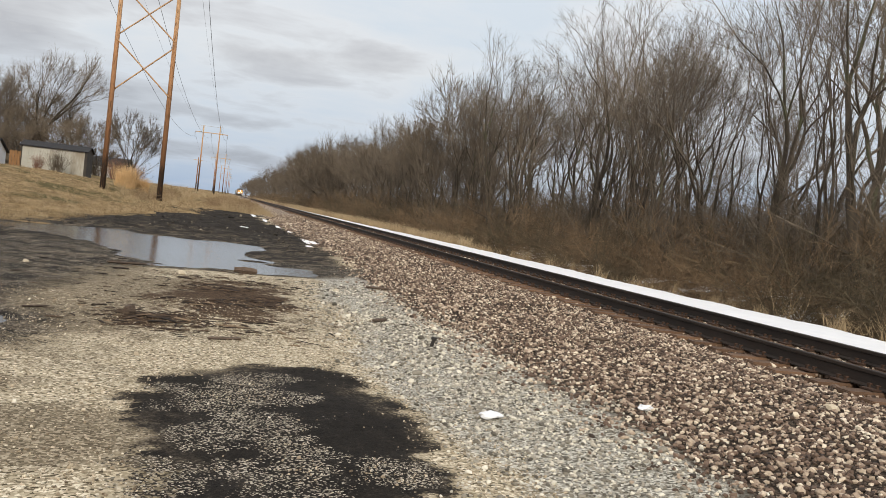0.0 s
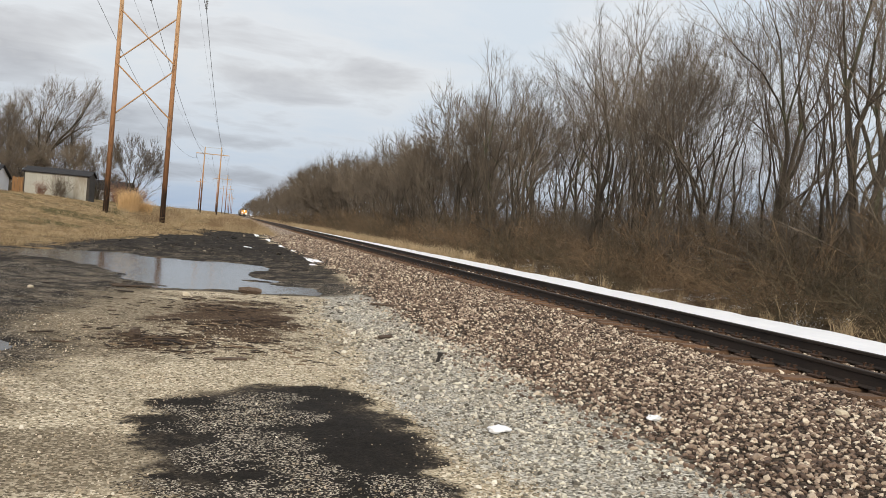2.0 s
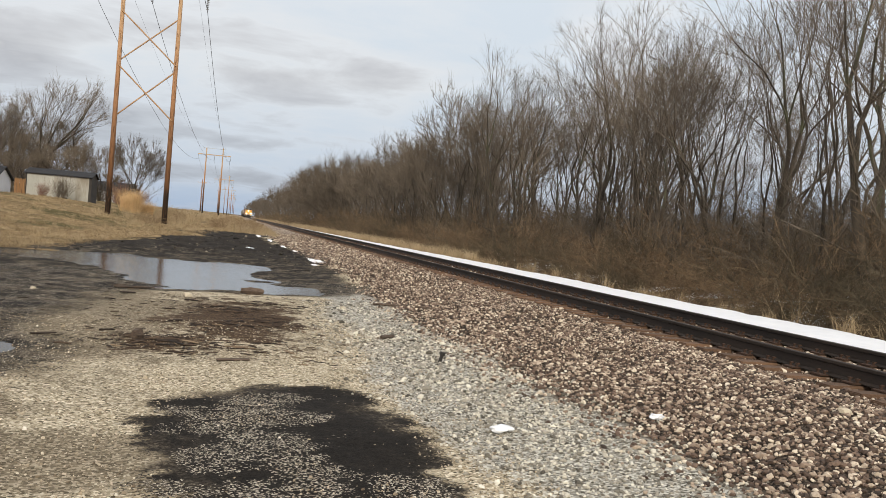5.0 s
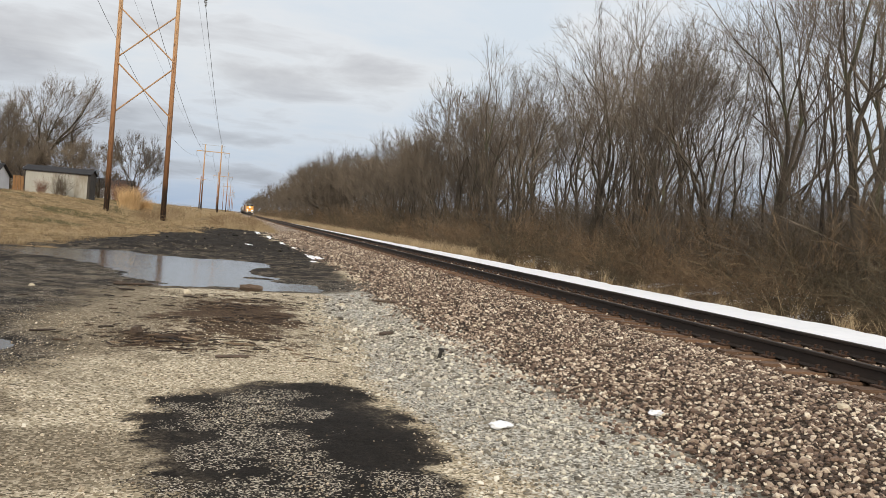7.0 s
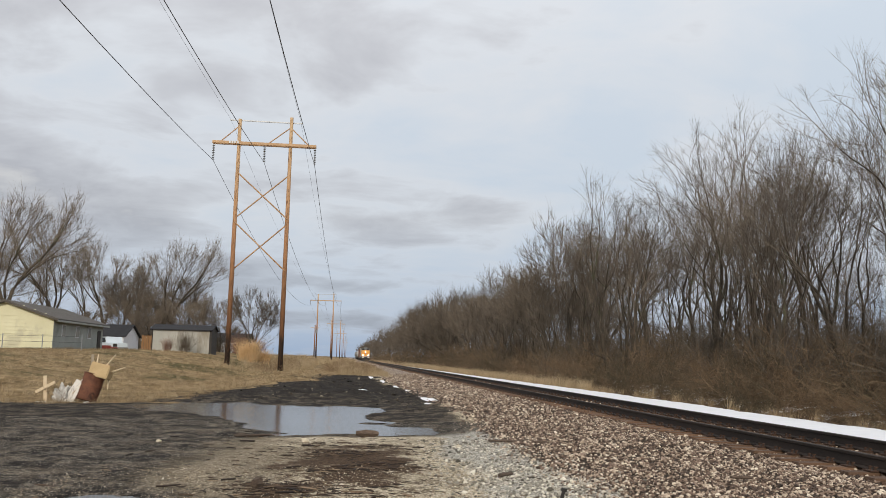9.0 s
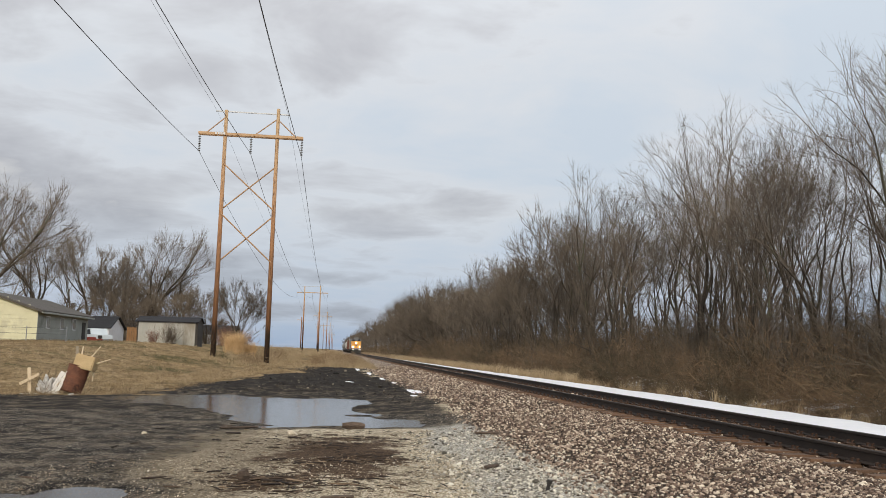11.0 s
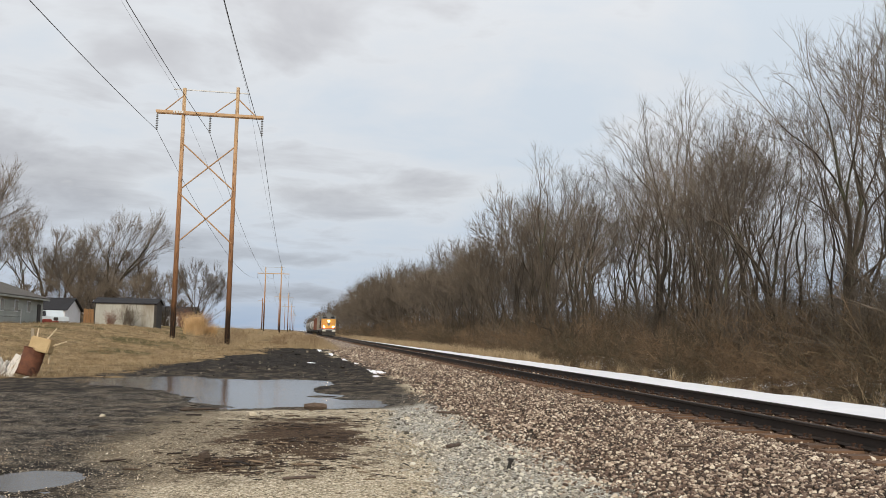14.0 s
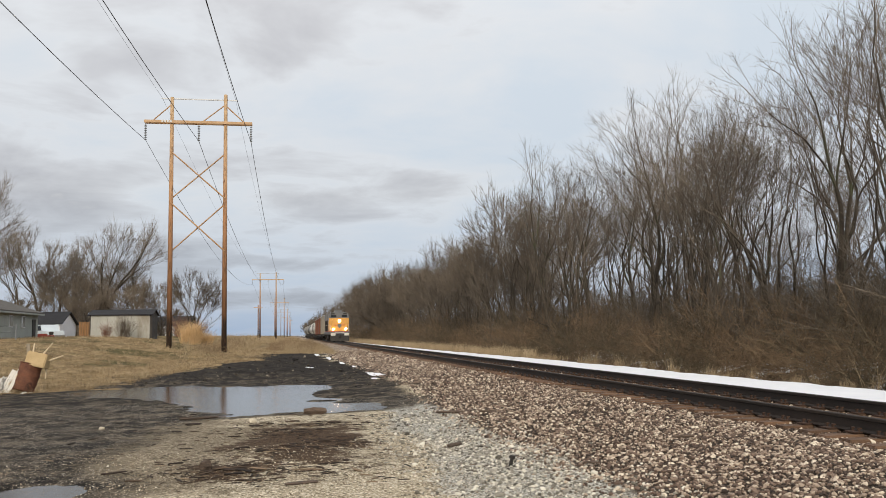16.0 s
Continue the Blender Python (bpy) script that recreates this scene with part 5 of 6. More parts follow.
M["rust"] = surface("rusted_drum", (0.075, 0.028, 0.016), (0.19, 0.075, 0.04), 4, rough=0.85, grain=50, bump=0.4, stain=(0.045, 0.02, 0.013))
M["card"] = surface("tan_board", (0.42, 0.30, 0.15), (0.58, 0.43, 0.24), 3, rough=0.8)
M["white_board"] = surface("chalky_white_board", (0.66, 0.63, 0.57), (0.80, 0.77, 0.71), 4, rough=0.7)
M["fence"] = surface("brown_fence", (0.20, 0.10, 0.04), (0.34, 0.19, 0.09), 2, (5, 5, 0.6), 0.85)
M["grey_wood"] = surface("silvered_wood", (0.22, 0.18, 0.13), (0.40, 0.34, 0.26), 4, (5, 5, 0.6), 0.9)
M["paper"] = surface("grey_scrap", (0.36, 0.34, 0.31), (0.62, 0.60, 0.56), 8, rough=0.7)


M["dull_glass"] = surface("curtained_window", (0.20, 0.21, 0.20), (0.30, 0.31, 0.30), 2, rough=0.2)


def gable_house(name, label, x0, x1, y0, y1, base, eave, ridge, walls, side_mat, roof_mat, along="y", over=0.35, boards=0.0):
    h = thing(name, label, "house", pose(x0, y0, base))
    w, d, e, r = x1 - x0, y1 - y0, eave - base, ridge - base
    t = 0.15
    if along == "y":
        gab = [(0, -0.3), (w, -0.3), (w, e), (w / 2, r), (0, e)]
        for a in (0, d - t):
            part("gable_wall", profile(gab, a, a + t), walls, h)
        for a in (0, w - t):
            part("side_wall", box(a, a + t, t, d - t, -0.3, e), side_mat, h)
        k = (r - e) / (w / 2)
        for s in (-1, 1):
            c = w / 2
            pts = [(c, r + 0.02), (c + s * (w / 2 + over), e - over * k + 0.02), (c + s * (w / 2 + over), e - over * k + 0.2), (c, r + 0.2)]
            part("roof", profile(pts, -over, d + over), roof_mat, h)
            part("fascia", box(c + s * (w / 2 + over) - 0.03, c + s * (w / 2 + over) + 0.03, -over, d + over, e - over * k - 0.04, e - over * k + 0.10), M["siding_grey"], h)
    else:
        gab = [(0, -0.3), (d, -0.3), (d, e), (d / 2, r), (0, e)]
        for a in (0, w - t):
            part("gable_wall", profile(gab, a, a + t, "x"), side_mat, h)
        for a in (0, d - t):
            part("side_wall", box(t, w - t, a, a + t, -0.3, e), walls, h)
        k = (r - e) / (d / 2)
        for s in (-1, 1):
            c = d / 2
            pts = [(c, r + 0.02), (c + s * (d / 2 + over), e - over * k + 0.02), (c + s * (d / 2 + over), e - over * k + 0.10), (c, r + 0.10)]
            part("roof", profile(pts, -over, w + over, "x"), roof_mat, h)
    if boards:
        c = w / 2
        for n in range(int((r - 0.1) / boards)):
            z = n * boards
            half = c if z < e else max(0.1, c * (r - z) / (r - e))
            if along == "y":
                part("siding_board", profile([(-0.028, z), (-0.004, z + boards - 0.01), (0.0, z + boards - 0.01), (0.0, z)], c - half, c + half, "x"), walls, h)
                if z < e - 0.05:
                    part("siding_board", profile([(w + 0.028, z), (w + 0.004, z + boards - 0.01), (w, z + boards - 0.01), (w, z)], 0.0, d), side_mat, h)
    return h


def window(parent, cx, cy, z, wide, high, face, glass=None):
    """A framed window on the outside of a wall; face is 'y' or 'x'."""
    g = glass or M["dark_glass"]
    if face == "y":
        f = part("window", box(cx - wide / 2 - 0.08, cx + wide / 2 + 0.08, cy - 0.07, cy, z - 0.08, z + high + 0.08, 0.01), M["siding_white"], parent)
        part("pane", box(cx - wide / 2, cx + wide / 2, cy - 0.085, cy - 0.06, z, z + high), g, f)
    else:
        f = part("window", box(cx, cx + 0.07, cy - wide / 2 - 0.08, cy + wide / 2 + 0.08, z - 0.08, z + high + 0.08, 0.01), M["siding_white"], parent)
        part("pane", box(cx + 0.06, cx + 0.085, cy - wide / 2, cy + wide / 2, z, z + high), g, f)


def make_buildings():
    h = gable_house("house", "low pale yellow house with grey side and shingle roof", -30.2, -22.8, 70, 83.8, 1.4, 4.0, 5.25, M["siding_yellow"], M["siding_grey"], M["shingle"], over=0.45, boards=0.28)
    for y in (2.4, 6.0, 9.4):
        window(h, 7.4, y, 1.35, 0.75, 0.85, "x", M["dull_glass"])
    part("side_door", box(7.4, 7.47, 12.0, 12.95, 0.0, 2.05, 0.01), M["shed_dark"], h)
    part("meter_box", box(1.0, 1.5, -0.28, -0.02, 0.9, 1.6, 0.03), M["loco_grey"], h)
    part("dryer_vent", rod((1.3, -0.1, 0.0), (1.3, -0.1, 0.9), 0.05, None, 8), M["loco_grey"], h)
    # shed of sheet metal: long side to the yard, closed end walls in a dark colour
    s = gable_house("metal_shed", "long weathered grey metal shed with dark roof", -19.0, -13.3, 87, 91, 1.45, 3.85, 4.35, M["shed_metal"], M["shed_dark"], M["shingle_dark"], along="x", over=0.18)
    for n in range(12):
        x = 0.12 + n * 0.47
        part("metal_rib", box(x, x + 0.05, -0.03, 0.0, -0.1, 2.4), M["shed_metal"], s)
    part("corner_trim", box(5.62, 5.78, -0.06, 0.1, -0.2, 2.45), M["shed_dark"], s)
    w = gable_house("garage", "white gabled garage with black shingle roof", -29.4, -24.9, 100, 107, 1.45, 3.35, 4.65, M["siding_white"], M["siding_white"], M["shingle_dark"], along="x", over=0.3)
    part("garage_door", box(1.9, 3.9, -0.05, 0.0, 0.0, 1.75, 0.01), M["galv"], w)
    part("door_frame", box(1.78, 4.02, -0.03, 0.0, 0.0, 1.88), M["shed_dark"], w)
    f = thing("board_fence", "short brown wooden board fence beside the shed", "fence", pose(-20.4, 89, 1.4))
    for n in range(6):
        part("board", box(n * 0.23, n * 0.23 + 0.2, -0.02, 0.02, 0, 1.9 - 0.04 * (n % 2), 0.005), M["fence"], f)
    for z in (0.4, 1.5):
        part("rail", box(0, 1.4, 0.02, 0.07, z, z + 0.09), M["fence"], f)
    for x0, x1, y, hh in ((-27, -19, 172, 2.6), (-52, -40, 180, 3.4)):
        d = gable_house("distant_house", "distant low white house with dark roof", x0, x1, y, y + 8, 1.4, 1.4 + hh, 1.4 + hh + 1.7, M["siding_white"], M["siding_grey"], M["shingle_dark"], along="x")
        for q in (0.25, 0.7):
            window(d, (x1 - x0) * q, 0, 1.0, 1.1, 1.2, "y")
    # wire fence in front of the house
    fence = thing("wire_fence", "thin wire fence on slim posts before the house", "fence")
    for n, x in enumerate((-31.0, -28.0, -25.0, -22.2, -19.4)):
        part("post", rod((x, 66, 1.0), (x, 66, 2.75), 0.035, None, 6), M["galv"], fence)
    for z in (1.75, 2.2, 2.62):
        part("strand", rod((-31.0, 66, z), (-19.4, 66, z), 0.012, None, 4), M["wire"], fence)


make_buildings()


def make_pickup():
    M["car_blue"] = surface("pale_car_paint", (0.50, 0.56, 0.60), (0.60, 0.66, 0.70), 1, rough=0.3, bump=0.0)
    t = thing("pickup_truck", "pale pickup truck parked beyond the house", "truck", pose(-24.9, 95.0, 1.45, 0, 0, -58))
    part("body", box(-2.6, 2.6, -0.95, 0.95, 0.45, 1.05, 0.10), M["car_blue"], t)
    part("cab", profile([(-0.7, 1.03), (1.1, 1.03), (0.75, 1.7), (-0.4, 1.7)], -0.85, 0.85, "y"), M["car_blue"], t)
    for s in (-1, 1):
        part("side_window", profile([(-0.5, 1.1), (0.9, 1.1), (0.62, 1.6), (-0.3, 1.6)], s * 0.86 - 0.01, s * 0.86 + 0.01, "y"), M["dark_glass"], t)
        for x in (-1.7, 1.7):
            w = part("wheel", rod((x, s * 0.78, 0.36), (x, s * 0.98, 0.36), 0.36, None, 20), M["black"], t)
            part("hub", rod((x, s * 0.97, 0.36), (x, s * 0.995, 0.36), 0.2, None, 14), M["galv"], w)
        part("tail_lamp", box(-2.64, -2.58, s * 0.8 - 0.1, s * 0.8 + 0.1, 0.7, 0.95), M["red"], t)
    part("bumper", box(2.55, 2.72, -0.9, 0.9, 0.42, 0.62, 0.03), M["galv"], t)
    M["dull_red"] = surface("faded_red_paint", (0.20, 0.028, 0.02), (0.30, 0.05, 0.035), 3, rough=0.6)
    b = thing("red_tractor", "small red garden tractor beside the pickup", "tractor", pose(-23.9, 90.5, 1.45, 0, 0, 20))
    part("bonnet", box(-0.7, 0.2, -0.3, 0.3, 0.35, 0.75, 0.06), M["dull_red"], b)
    part("mudguard", box(0.2, 0.8, -0.45, 0.45, 0.4, 0.6, 0.05), M["dull_red"], b)
    part("seat", box(0.35, 0.75, -0.22, 0.22, 0.62, 0.95, 0.05), M["black"], b)
    for x, r in ((-0.5, 0.18), (0.55, 0.26)):
        for s in (-1, 1):
            part("wheel", rod((x, s * 0.32, r), (x, s * 0.5, r), r, None, 16), M["black"], b)


make_pickup()


def make_left_trees():
    label = "bare winter shade tree behind the houses"
    kinds = [make_tree("shade_tree", label, (33, 31, 30)[i], high=h, radius=rr, stems=s, levels=b, fork=f, spread=sp, fine=0.0082, sprays=6, shoots=(5, 4, 3)[i], low=3, sway=0.10, lift=0.018, ratio=0.84, bushy=True)
             for i, (h, rr, s, b, sp, f) in enumerate(((14.0, 0.25, 1, 5, 0.40, 0.19), (12.5, 0.21, 1, 5, 0.42, 0.17), (8.8, 0.12, 2, 5, 0.36, 0.13)))]
    places = [(0, -24.2, 119, 0, 1.22), (1, -20.5, 121, 60, 1.0), (1, -29.0, 124, 120, 1.15), (0, -37.5, 116, 200, 1.3), (0, -38.5, 100, 20, 1.42), (1, -42, 126, 80, 1.4), (0, -34.2, 127, 140, 1.22),
              (1, -50, 122, 10, 1.3), (2, -12.4, 115, 250, 1.1), (2, -17.3, 122, 70, 0.9), (2, -22.8, 126, 140, 1.1), (0, -56, 108, 0, 1.3), (2, -27, 112, 33, 1.0), (1, -45, 112, 250, 1.3), (2, -31.5, 136, 250, 1.3), (0, -47.5, 84, 75, 1.35), (1, -32.5, 111, 10, 1.05), (2, -29.0, 114, 300, 1.25), (2, -20.0, 114, 10, 0.95), (1, -26.5, 128, 220, 1.1), (2, -24.5, 111, 90, 0.8)]
    plant(kinds, places, "shade trees behind the houses")
    # bushes before the shed and a hedge behind it
    M["bush_red"] = surface("reddish_bush_stems", (0.12, 0.055, 0.04), (0.26, 0.14, 0.10), 1, rough=0.9, bump=0)
    for x, y, s, mat, sd in ((-17.0, 84.8, 0.62, M["bush_red"], 1), (-15.3, 84.5, 1.0, M["twig"], 2), (-11.4, 112, 1.2, M["bush_red"], 3), (-14.0, 116, 1.4, M["bush_red"], 4)):
        v, f = shrub(500 + sd, 2.3, 90, 0.5, 0.014, 5, 0.25)
        o = link_np("garden_bush", v * s, f, mat)
        o.matrix_basis = pose(x, y, float(height(x, y)))
        tagged(o, "leafless reddish garden bush" if mat is M["bush_red"] else "leafless brown garden bush before the shed", "bush", "garden bushes")
    r = random.Random(2)
    shapes = [shrub(520 + i, 3.4, 60, 1.5, 0.022, 4) for i in range(3)]
    places = [(r.randrange(3), x, 128 + r.uniform(-8, 12), 1.4, r.uniform(0, 6), r.uniform(0.9, 1.5), r.uniform(0.7, 1.5)) for x in np.arange(-62, -14, 1.2)]
    tiled("garden_thicket", shapes, places, M["twig"], "tangled bare shrubs behind the houses", "brush")
    far = []
    for i in range(3):
        a, b = grow(560 + i, 12, 0.16, 1, 4, fork=0.16, spread=0.6, fine=0.028, shoots=4)
        far.append((np.concatenate([a[0], b[0]]), np.concatenate([a[1], b[1] + len(a[0])])))
    places = [(r.randrange(3), x, 190 + r.uniform(-15, 60), 1.2, r.uniform(0, 6), 1.2, r.uniform(0.6, 1.1)) for x in np.arange(-120, -30, 4.5)]
    tiled("distant_trees", far, places, M["twig"], "distant bare trees behind the village", "woods")


make_left_trees()


# ---- junk heap at the edge of the yard ----
def heap():
    g = "junk heap at the yard edge"
    z = float(height(-8.0, 28.6))
    d = thing("rusted_drum", "dented rusty steel drum leaning among junk", "drum", pose(-8.20, 28.7, z + 0.03, -4, 17, 20), g)
    bm = bmesh.new()
    seg, rings = 28, 16
    vs = [[bm.verts.new((0.33 * (1 + 0.045 * (k in (5, 10)) - 0.05 * noise.noise(Vector((math.cos(a) * 2, math.sin(a) * 2, k * 0.2)))) * math.cos(a), 0.33 * (1 + 0.045 * (k in (5, 10)) - 0.10 * max(0, noise.noise(Vector((math.cos(a) * 2, math.sin(a) * 2, k * 0.2 + 4))))) * math.sin(a), k * 0.85 / rings)) for a in np.linspace(0, 2 * math.pi, seg, endpoint=False)] for k in range(rings + 1)]
    for k in range(rings):
        for i in range(seg):
            j = (i + 1) % seg
            bm.faces.new((vs[k][i], vs[k][j], vs[k + 1][j], vs[k + 1][i]))
    bm.faces.new(vs[0][::-1])
    part("shell", bm, M["rust"], d, smooth=True)
    bm = bmesh.new()
    for a in np.linspace(0, 2 * math.pi, 28, endpoint=False):
        b = a + 2 * math.pi / 28
        rod((0.34 * math.cos(a), 0.34 * math.sin(a), 0.85), (0.34 * math.cos(b), 0.34 * math.sin(b), 0.85), 0.014, None, 6, bm)
    part("rim", bm, M["rust"], d)
    c = thing("broken_chair", "tan upholstered chair upturned on a rusty drum, legs up", "chair", pose(-7.78, 28.55, z + 0.98, -8, 12, -14), g)
    part("seat", box(-0.33, 0.33, -0.06, 0.30, -0.20, 0.24, 0.03), M["card"], c)
    for a, b in (((0.10, 0.1, 0.2), (0.30, 0.1, 0.62)), ((0.30, 0.15, 0.05), (0.72, 0.15, 0.30)), ((-0.28, 0.2, 0.2), (-0.38, 0.3, 0.5)), ((0.22, 0.3, -0.1), (0.28, 0.34, -0.5))):
        part("leg", rod(a, b, 0.03, 0.018, 8), M["pine"], c)
    for n, (x, tilt, w) in enumerate(((-8.42, 28, 0.20), (-8.24, 24, 0.10))):
        o = part("white_board", box(-w / 2, w / 2, -0.02, 0.02, 0, 0.78, 0.006), M["white_board"])
        o.matrix_basis = pose(x - 0.30, 28.45 - n * 0.05, z - 0.01, -12, tilt, 12)
        tagged(o, "chalky white board leaning on the rusty drum", "board", g)
    o = part("wooden_post", box(-0.045, 0.045, -0.045, 0.045, -0.1, 1.5, 0.01), M["tie"])
    o.matrix_basis = pose(-8.06, 28.95, z, 0, -3, 10)
    o.data.materials[0] = M["grey_wood"]
    tagged(o, "weathered grey post standing behind the drum", "post", g)
    o = part("cross_post", box(-0.05, 0.05, -0.025, 0.025, 0, 0.80, 0.006), M["pine"])
    o.matrix_basis = pose(-9.38, 28.6, z, -4, -6, 0)
    tagged(o, "pale sawn wooden upright stuck beside the junk", "timber", g)
    o = part("cross_plank", box(-0.33, 0.33, -0.02, 0.02, -0.045, 0.045, 0.006), M["pine"])
    o.matrix_basis = pose(-9.4, 28.55, z + 0.44, 0, -30, 0)
    tagged(o, "pale plank crossing an upright in the junk", "timber", g)
    o = part("stick", rod((-8.55, 28.5, z + 0.25), (-8.1, 28.6, z + 0.78), 0.018, None, 6), M["pine"])
    tagged(o, "thin pale stick leaning in the junk", "timber", g)
    # crumpled sheeting and brush
    r = np.random.default_rng(31)
    bm = bmesh.new()
    bmesh.ops.create_icosphere(bm, subdivisions=4, radius=1)
    for v in bm.verts:
        n = 0.75 + 0.35 * noise.noise(v.co * 2.2) + 0.16 * noise.noise(v.co * 7)
        v.co = Vector((v.co.x * 0.36 * n, v.co.y * 0.3 * n, max(-0.02, (v.co.z * 0.38 + 0.24) * n)))
    o = part("crumpled_sheeting", bm, M["paper"])
    o.matrix_basis = pose(-8.86, 28.6, z)
    tagged(o, "crumpled grey plastic sheeting heaped with wire", "plastic sheeting", g)
    v, f = shrub(610, 0.9, 60, 0.34, 0.005, 3)
    o = link_np("twig_bundle", v, f, M["brush"])
    o.matrix_basis = pose(-8.85, 28.65, z)
    tagged(o, "tangled dry twigs in the junk heap", "twigs", g)
    for n in range(9):
        x, y = -8.6 + r.uniform(-0.8, 0.8), 28.2 + r.uniform(-0.4, 0.3)
        o = part("paper_scrap", box(-0.07, 0.07, -0.04, 0.04, 0.0, 0.012, 0.004), M["white_board"])
        o.matrix_basis = pose(x, y, float(height(x, y)) + 0.005, r.uniform(-8, 8), r.uniform(-8, 8), r.uniform(0, 180))
        tagged(o, "scrap of white litter by the junk heap", "litter", "litter scraps")


heap()


# ---- small things in the yard ----
def splinter(length, wide, seed, thick=0.6, n=7, sides=6):
    """A broken piece of wood lying along x, with split ends."""
    r = np.random.default_rng(seed)
    V, F = [], []
    for k in range(n + 1):
        q = k / n
        w = wide * (0.45 + 0.55 * math.sin(math.pi * min(max(q, 0.06), 0.94)) ** 0.5) * r.uniform(0.8, 1.15)
        bend = 0.06 * length * math.sin(q * 3 + seed)
        for s in range(sides):
            a = 2 * math.pi * s / sides
            V.append(((q - 0.5) * length + r.normal(0, 0.02) * length * (k in (0, n)), bend + math.cos(a) * w / 2 * r.uniform(0.8, 1.1), wide * thick * 0.4 + math.sin(a) * w / 2 * thick))
    for k in range(n):
        for s in range(sides):
            t = (s + 1) % sides
            a, b = k * sides, (k + 1) * sides
            F += [(a + s, b + s, b + t), (a + s, b + t, a + t)]
    for a, flip in ((0, 1), (n * sides, 0)):
        for s in range(1, sides - 1):
            F.append((a, a + s, a + s + 1) if flip else (a, a + s + 1, a + s))
    return np.array(V), np.array(F)


def lay(name, label, category, x, y, length, wide, turn, seed, mat, thick=0.6, group="wood scraps", lift=0.0):
    v, f = splinter(length, wide, seed, thick)
    o = link_np(name, v, f, mat)
    o.matrix_basis = pose(x, y, float(height(x, y)) + lift, 0, 0, turn)
    return tagged(o, label, category, group)


lay("wood_chunk", "dark weathered wood chunk on grey gravel", "wood scrap", 2.26, 11.87, 0.30, 0.10, 50, 1, M["wood"], lift=0.01)
lay("wood_block", "dark short wood block standing on the gravel", "wood scrap", -0.98, 10.58, 0.13, 0.13, 60, 2, M["wood"], 1.2)
lay("driftwood_log", "grey-brown split log at the puddle's edge", "log", 0.50, 17.7, 0.46, 0.19, 170, 3, M["wood"], 0.9)
lay("driftwood_log", "dark broken branch lying in the gravel", "log", -1.75, 17.5, 0.75, 0.09, 15, 4, M["wood"], 0.6)
lay("plank", "flat weathered plank end pressed in tan gravel", "wood scrap", 0.13, 9.55, 0.36, 0.10, 8, 5, M["wood"], 0.35)
lay("plank", "long dark splintered plank by the ballast", "wood scrap", 3.15, 16.2, 0.85, 0.11, -18, 6, M["wood"], 0.5)
lay("plank", "short dark splintered plank by the ballast", "wood scrap", 3.62, 15.65, 0.32, 0.10, -25, 7, M["wood"], 0.6)
lay("wood_chunk", "dark broken sleeper splinter in the ballast", "wood scrap", 4.81, 10.06, 0.28, 0.08, 8, 8, M["wood"], lift=0.05)
lay("wood_chunk", "dark broken sleeper splinter in the ballast", "wood scrap", 3.3, 9.2, 0.18, 0.05, -20, 9, M["wood"], lift=0.04)
for n, (x, y, s) in enumerate(((-0.68, 16.35, 0.19), (-3.3, 16.2, 0.12), (2.1, 15.6, 0.14), (5.55, 6.6, 0.15))):
    v, f = stone_shapes(5, 40)[n]
    o = link_np("loose_rock", v * s, f, surface("pale_rock", (0.42, 0.35, 0.25), (0.62, 0.55, 0.43), 8) if n == 0 else bpy.data.materials["pale_rock"])
    o.matrix_basis = pose(x, y, float(height(x, y)) + s * 0.2)
    tagged(o, "pale tan loose rock lying in the yard", "rock", "loose rocks")


def white_rag(x, y, sx, sy, seed, label):
    bm = bmesh.new()
    bmesh.ops.create_icosphere(bm, subdivisions=3, radius=1)
    for v in bm.verts:
        n = 0.8 + 0.5 * noise.noise(v.co * 1.6 + Vector((seed, 0, 0)))
        v.co = Vector((v.co.x * sx * n, v.co.y * sy * n, max(-0.01, v.co.z * 0.035 * n + 0.02)))
    o = part("snow_clump", bm, M["snow"], smooth=True)
    o.matrix_basis = pose(x, y, float(height(x, y)) + 0.015, 0, 0, 20)
    tagged(o, label, "snow", "leftover snow clumps")


white_rag(2.24, 6.52, 0.13, 0.07, 1.0, "small flat clump of leftover snow on gravel")
white_rag(3.70, 6.67, 0.085, 0.05, 2.0, "tiny clump of leftover snow in the ballast")
spike = thing("track_bolt", "rusty black track bolt standing upright in gravel", "bolt", pose(2.53, 9.83, float(height(2.53, 9.83)), 6, 12, 0))
part("shank", rod((0, 0, -0.03), (0, 0, 0.10), 0.022, None, 10), M["black"], spike)
part("head", rod((0, 0, 0.095), (0, 0, 0.13), 0.036, 0.033, 6), M["black"], spike)


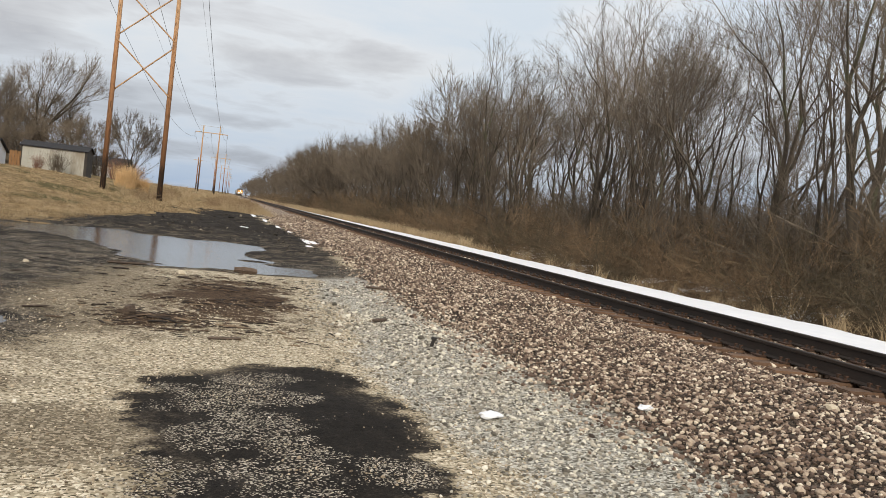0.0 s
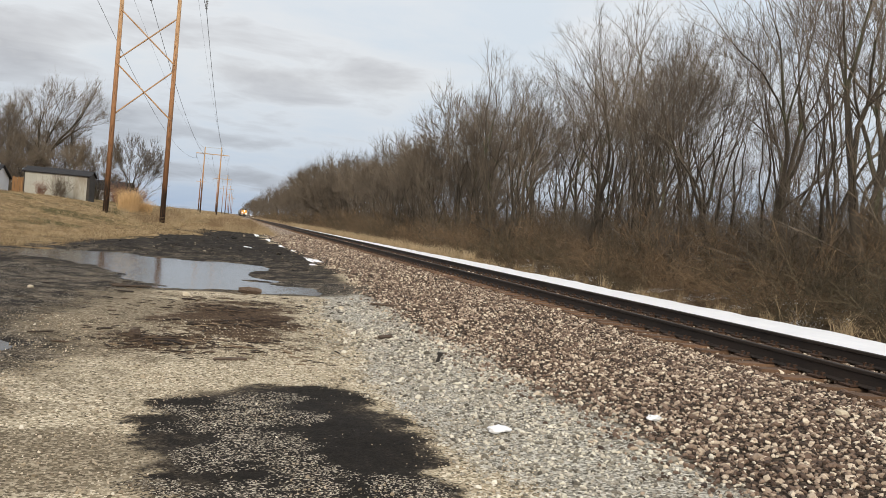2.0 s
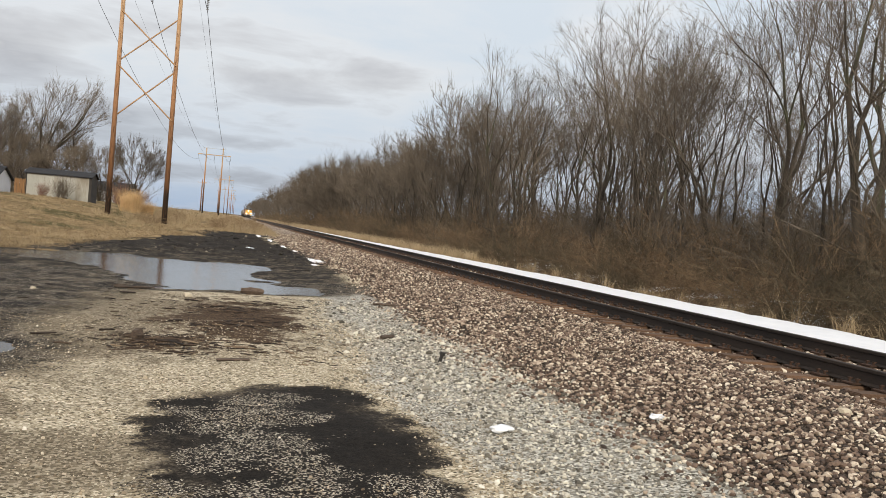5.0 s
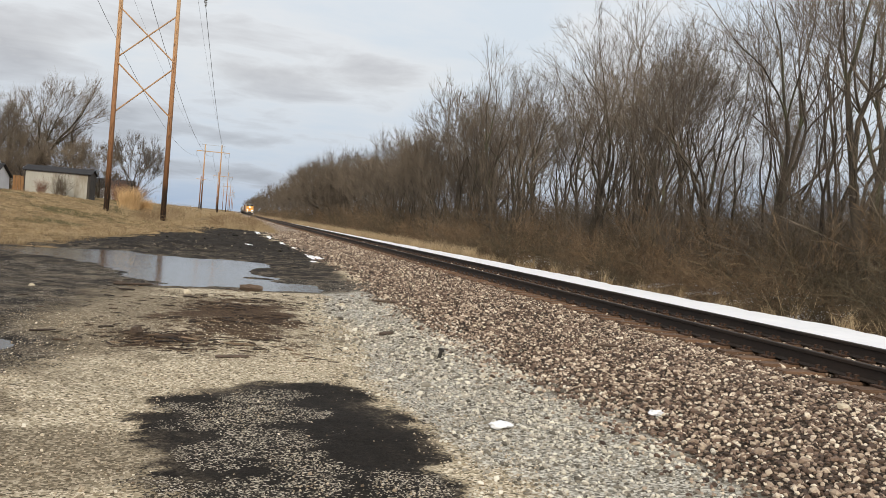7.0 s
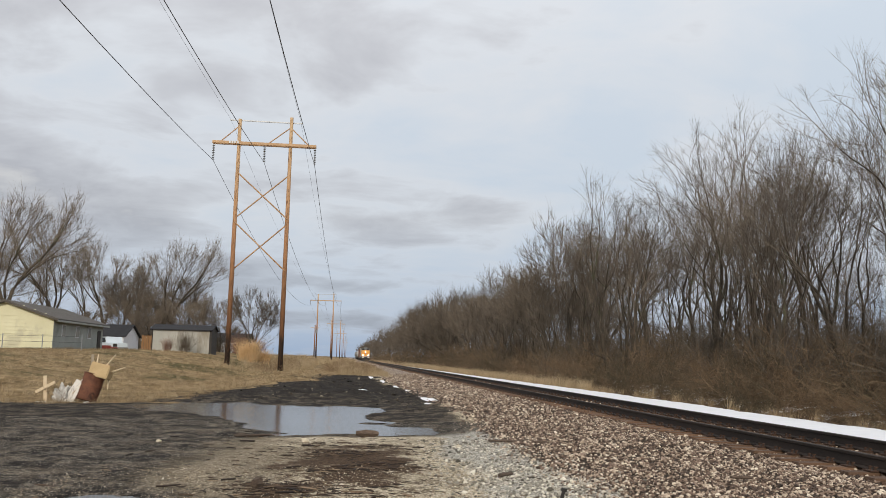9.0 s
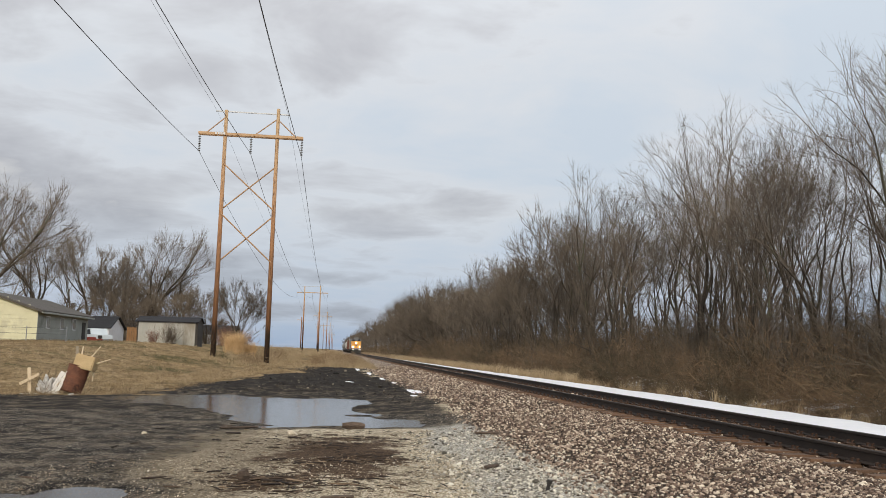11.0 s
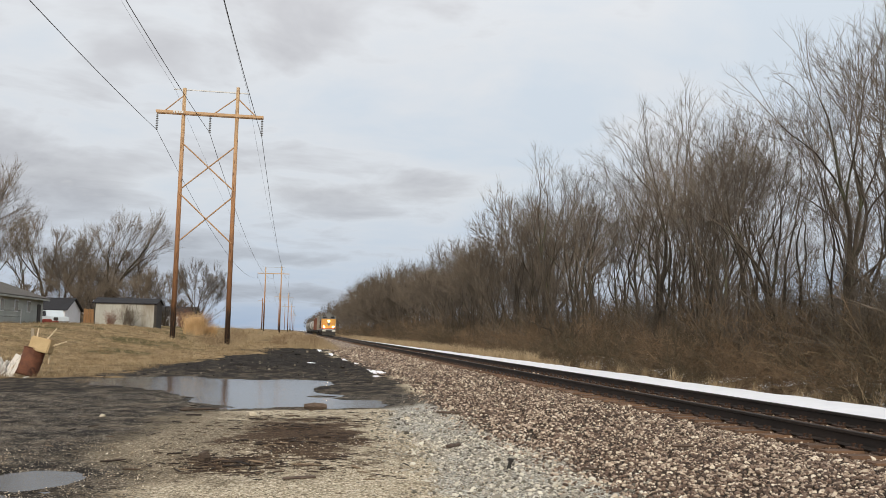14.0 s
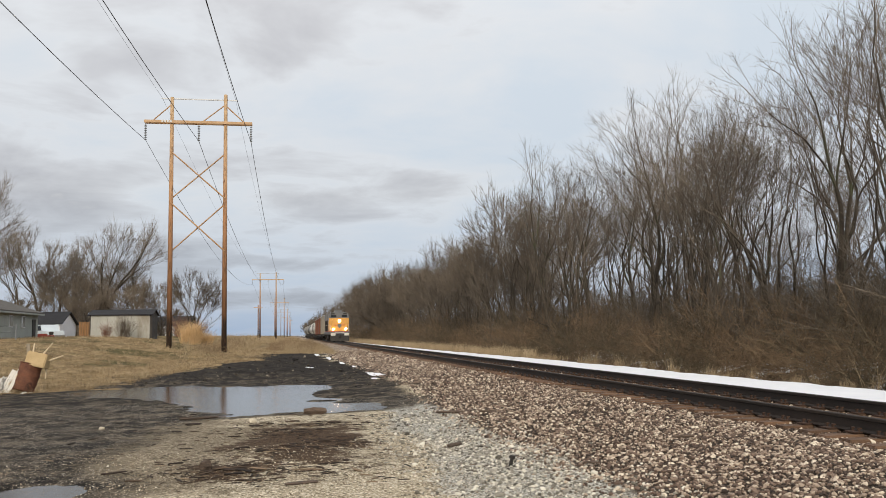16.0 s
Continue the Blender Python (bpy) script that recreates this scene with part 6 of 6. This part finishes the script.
def make_debris():
    """Bark, sticks and splinters washed together over the gravel."""
    r = np.random.default_rng(77)
    shapes = [splinter(1.0, w, 700 + i, 0.9, 4, 4) for i, w in enumerate((0.07, 0.11, 0.05, 0.15, 0.09, 0.13))]
    rr = random.Random(70)
    places, count = [], 0
    while count < 2600:
        if rr.random() < 0.72:
            x, y = rr.gauss(0.3, 0.75), rr.gauss(13.6, 2.0)
            if fbm(np.array(x), np.array(y), 1.1, 41.0, 3) < rr.uniform(-0.35, 0.7):
                continue
        elif rr.random() < 0.5:
            x, y = rr.gauss(-0.7, 0.45), rr.gauss(10.6, 0.35)
        else:
            x, y = rr.uniform(-3.5, 3.0), rr.uniform(9, 19)
        if y < 9.4 or puddles(np.array(x), np.array(y)) > 0.42:
            continue
        s = min(0.30, 0.035 + rr.expovariate(21.0))
        turn = rr.gauss(0.0, 1.2)
        places.append((rr.randrange(6), x, y, float(height(x, y)) + rr.uniform(0, 0.012), turn, s, s * 0.9))
        count += 1
    bits = stone_material("bark_bits", [(0.0, (0.014, 0.0095, 0.007)), (0.5, (0.05, 0.032, 0.021)), (0.85, (0.10, 0.066, 0.042)), (1.0, (0.30, 0.22, 0.145))])
    tiled("wood_debris", shapes, places, bits, "dark rotted bark, sticks and splinters strewn on gravel", "debris")


make_debris()


# ---- weeds by the ditch ----
for n, (x, y, h) in enumerate(((12.9, 17.3, 1.25), (12.7, 15.2, 0.9), (13.0, 14.2, 1.1), (13.2, 12.9, 0.8), (12.9, 20.5, 0.7), (13.1, 26, 0.8), (12.6, 31, 0.9), (12.7, 36, 0.8))):
    v, f = shrub(800 + n, h, 16, 0.28, 0.006, 2)
    o = link_np("dry_weed", v, f, M["straw"])
    o.matrix_basis = pose(x, y, float(height(x, y)))
    tagged(o, "tall dry straw-coloured weed stalks by the snow", "weed", "dry weeds by the snow")


# ---- what moves ----
def motions():
    speed, last = 27.0, 133.0
    times = [0.0, 0.2] + [float(s) for s in range(1, 16)] + [15.8, 16.0]
    for ob, behind in TRAIN:
        walk(ob, [(t, pose(TRACK_X, last + (16.0 - t) * speed + behind, RAIL_TOP)) for t in times])


motions()
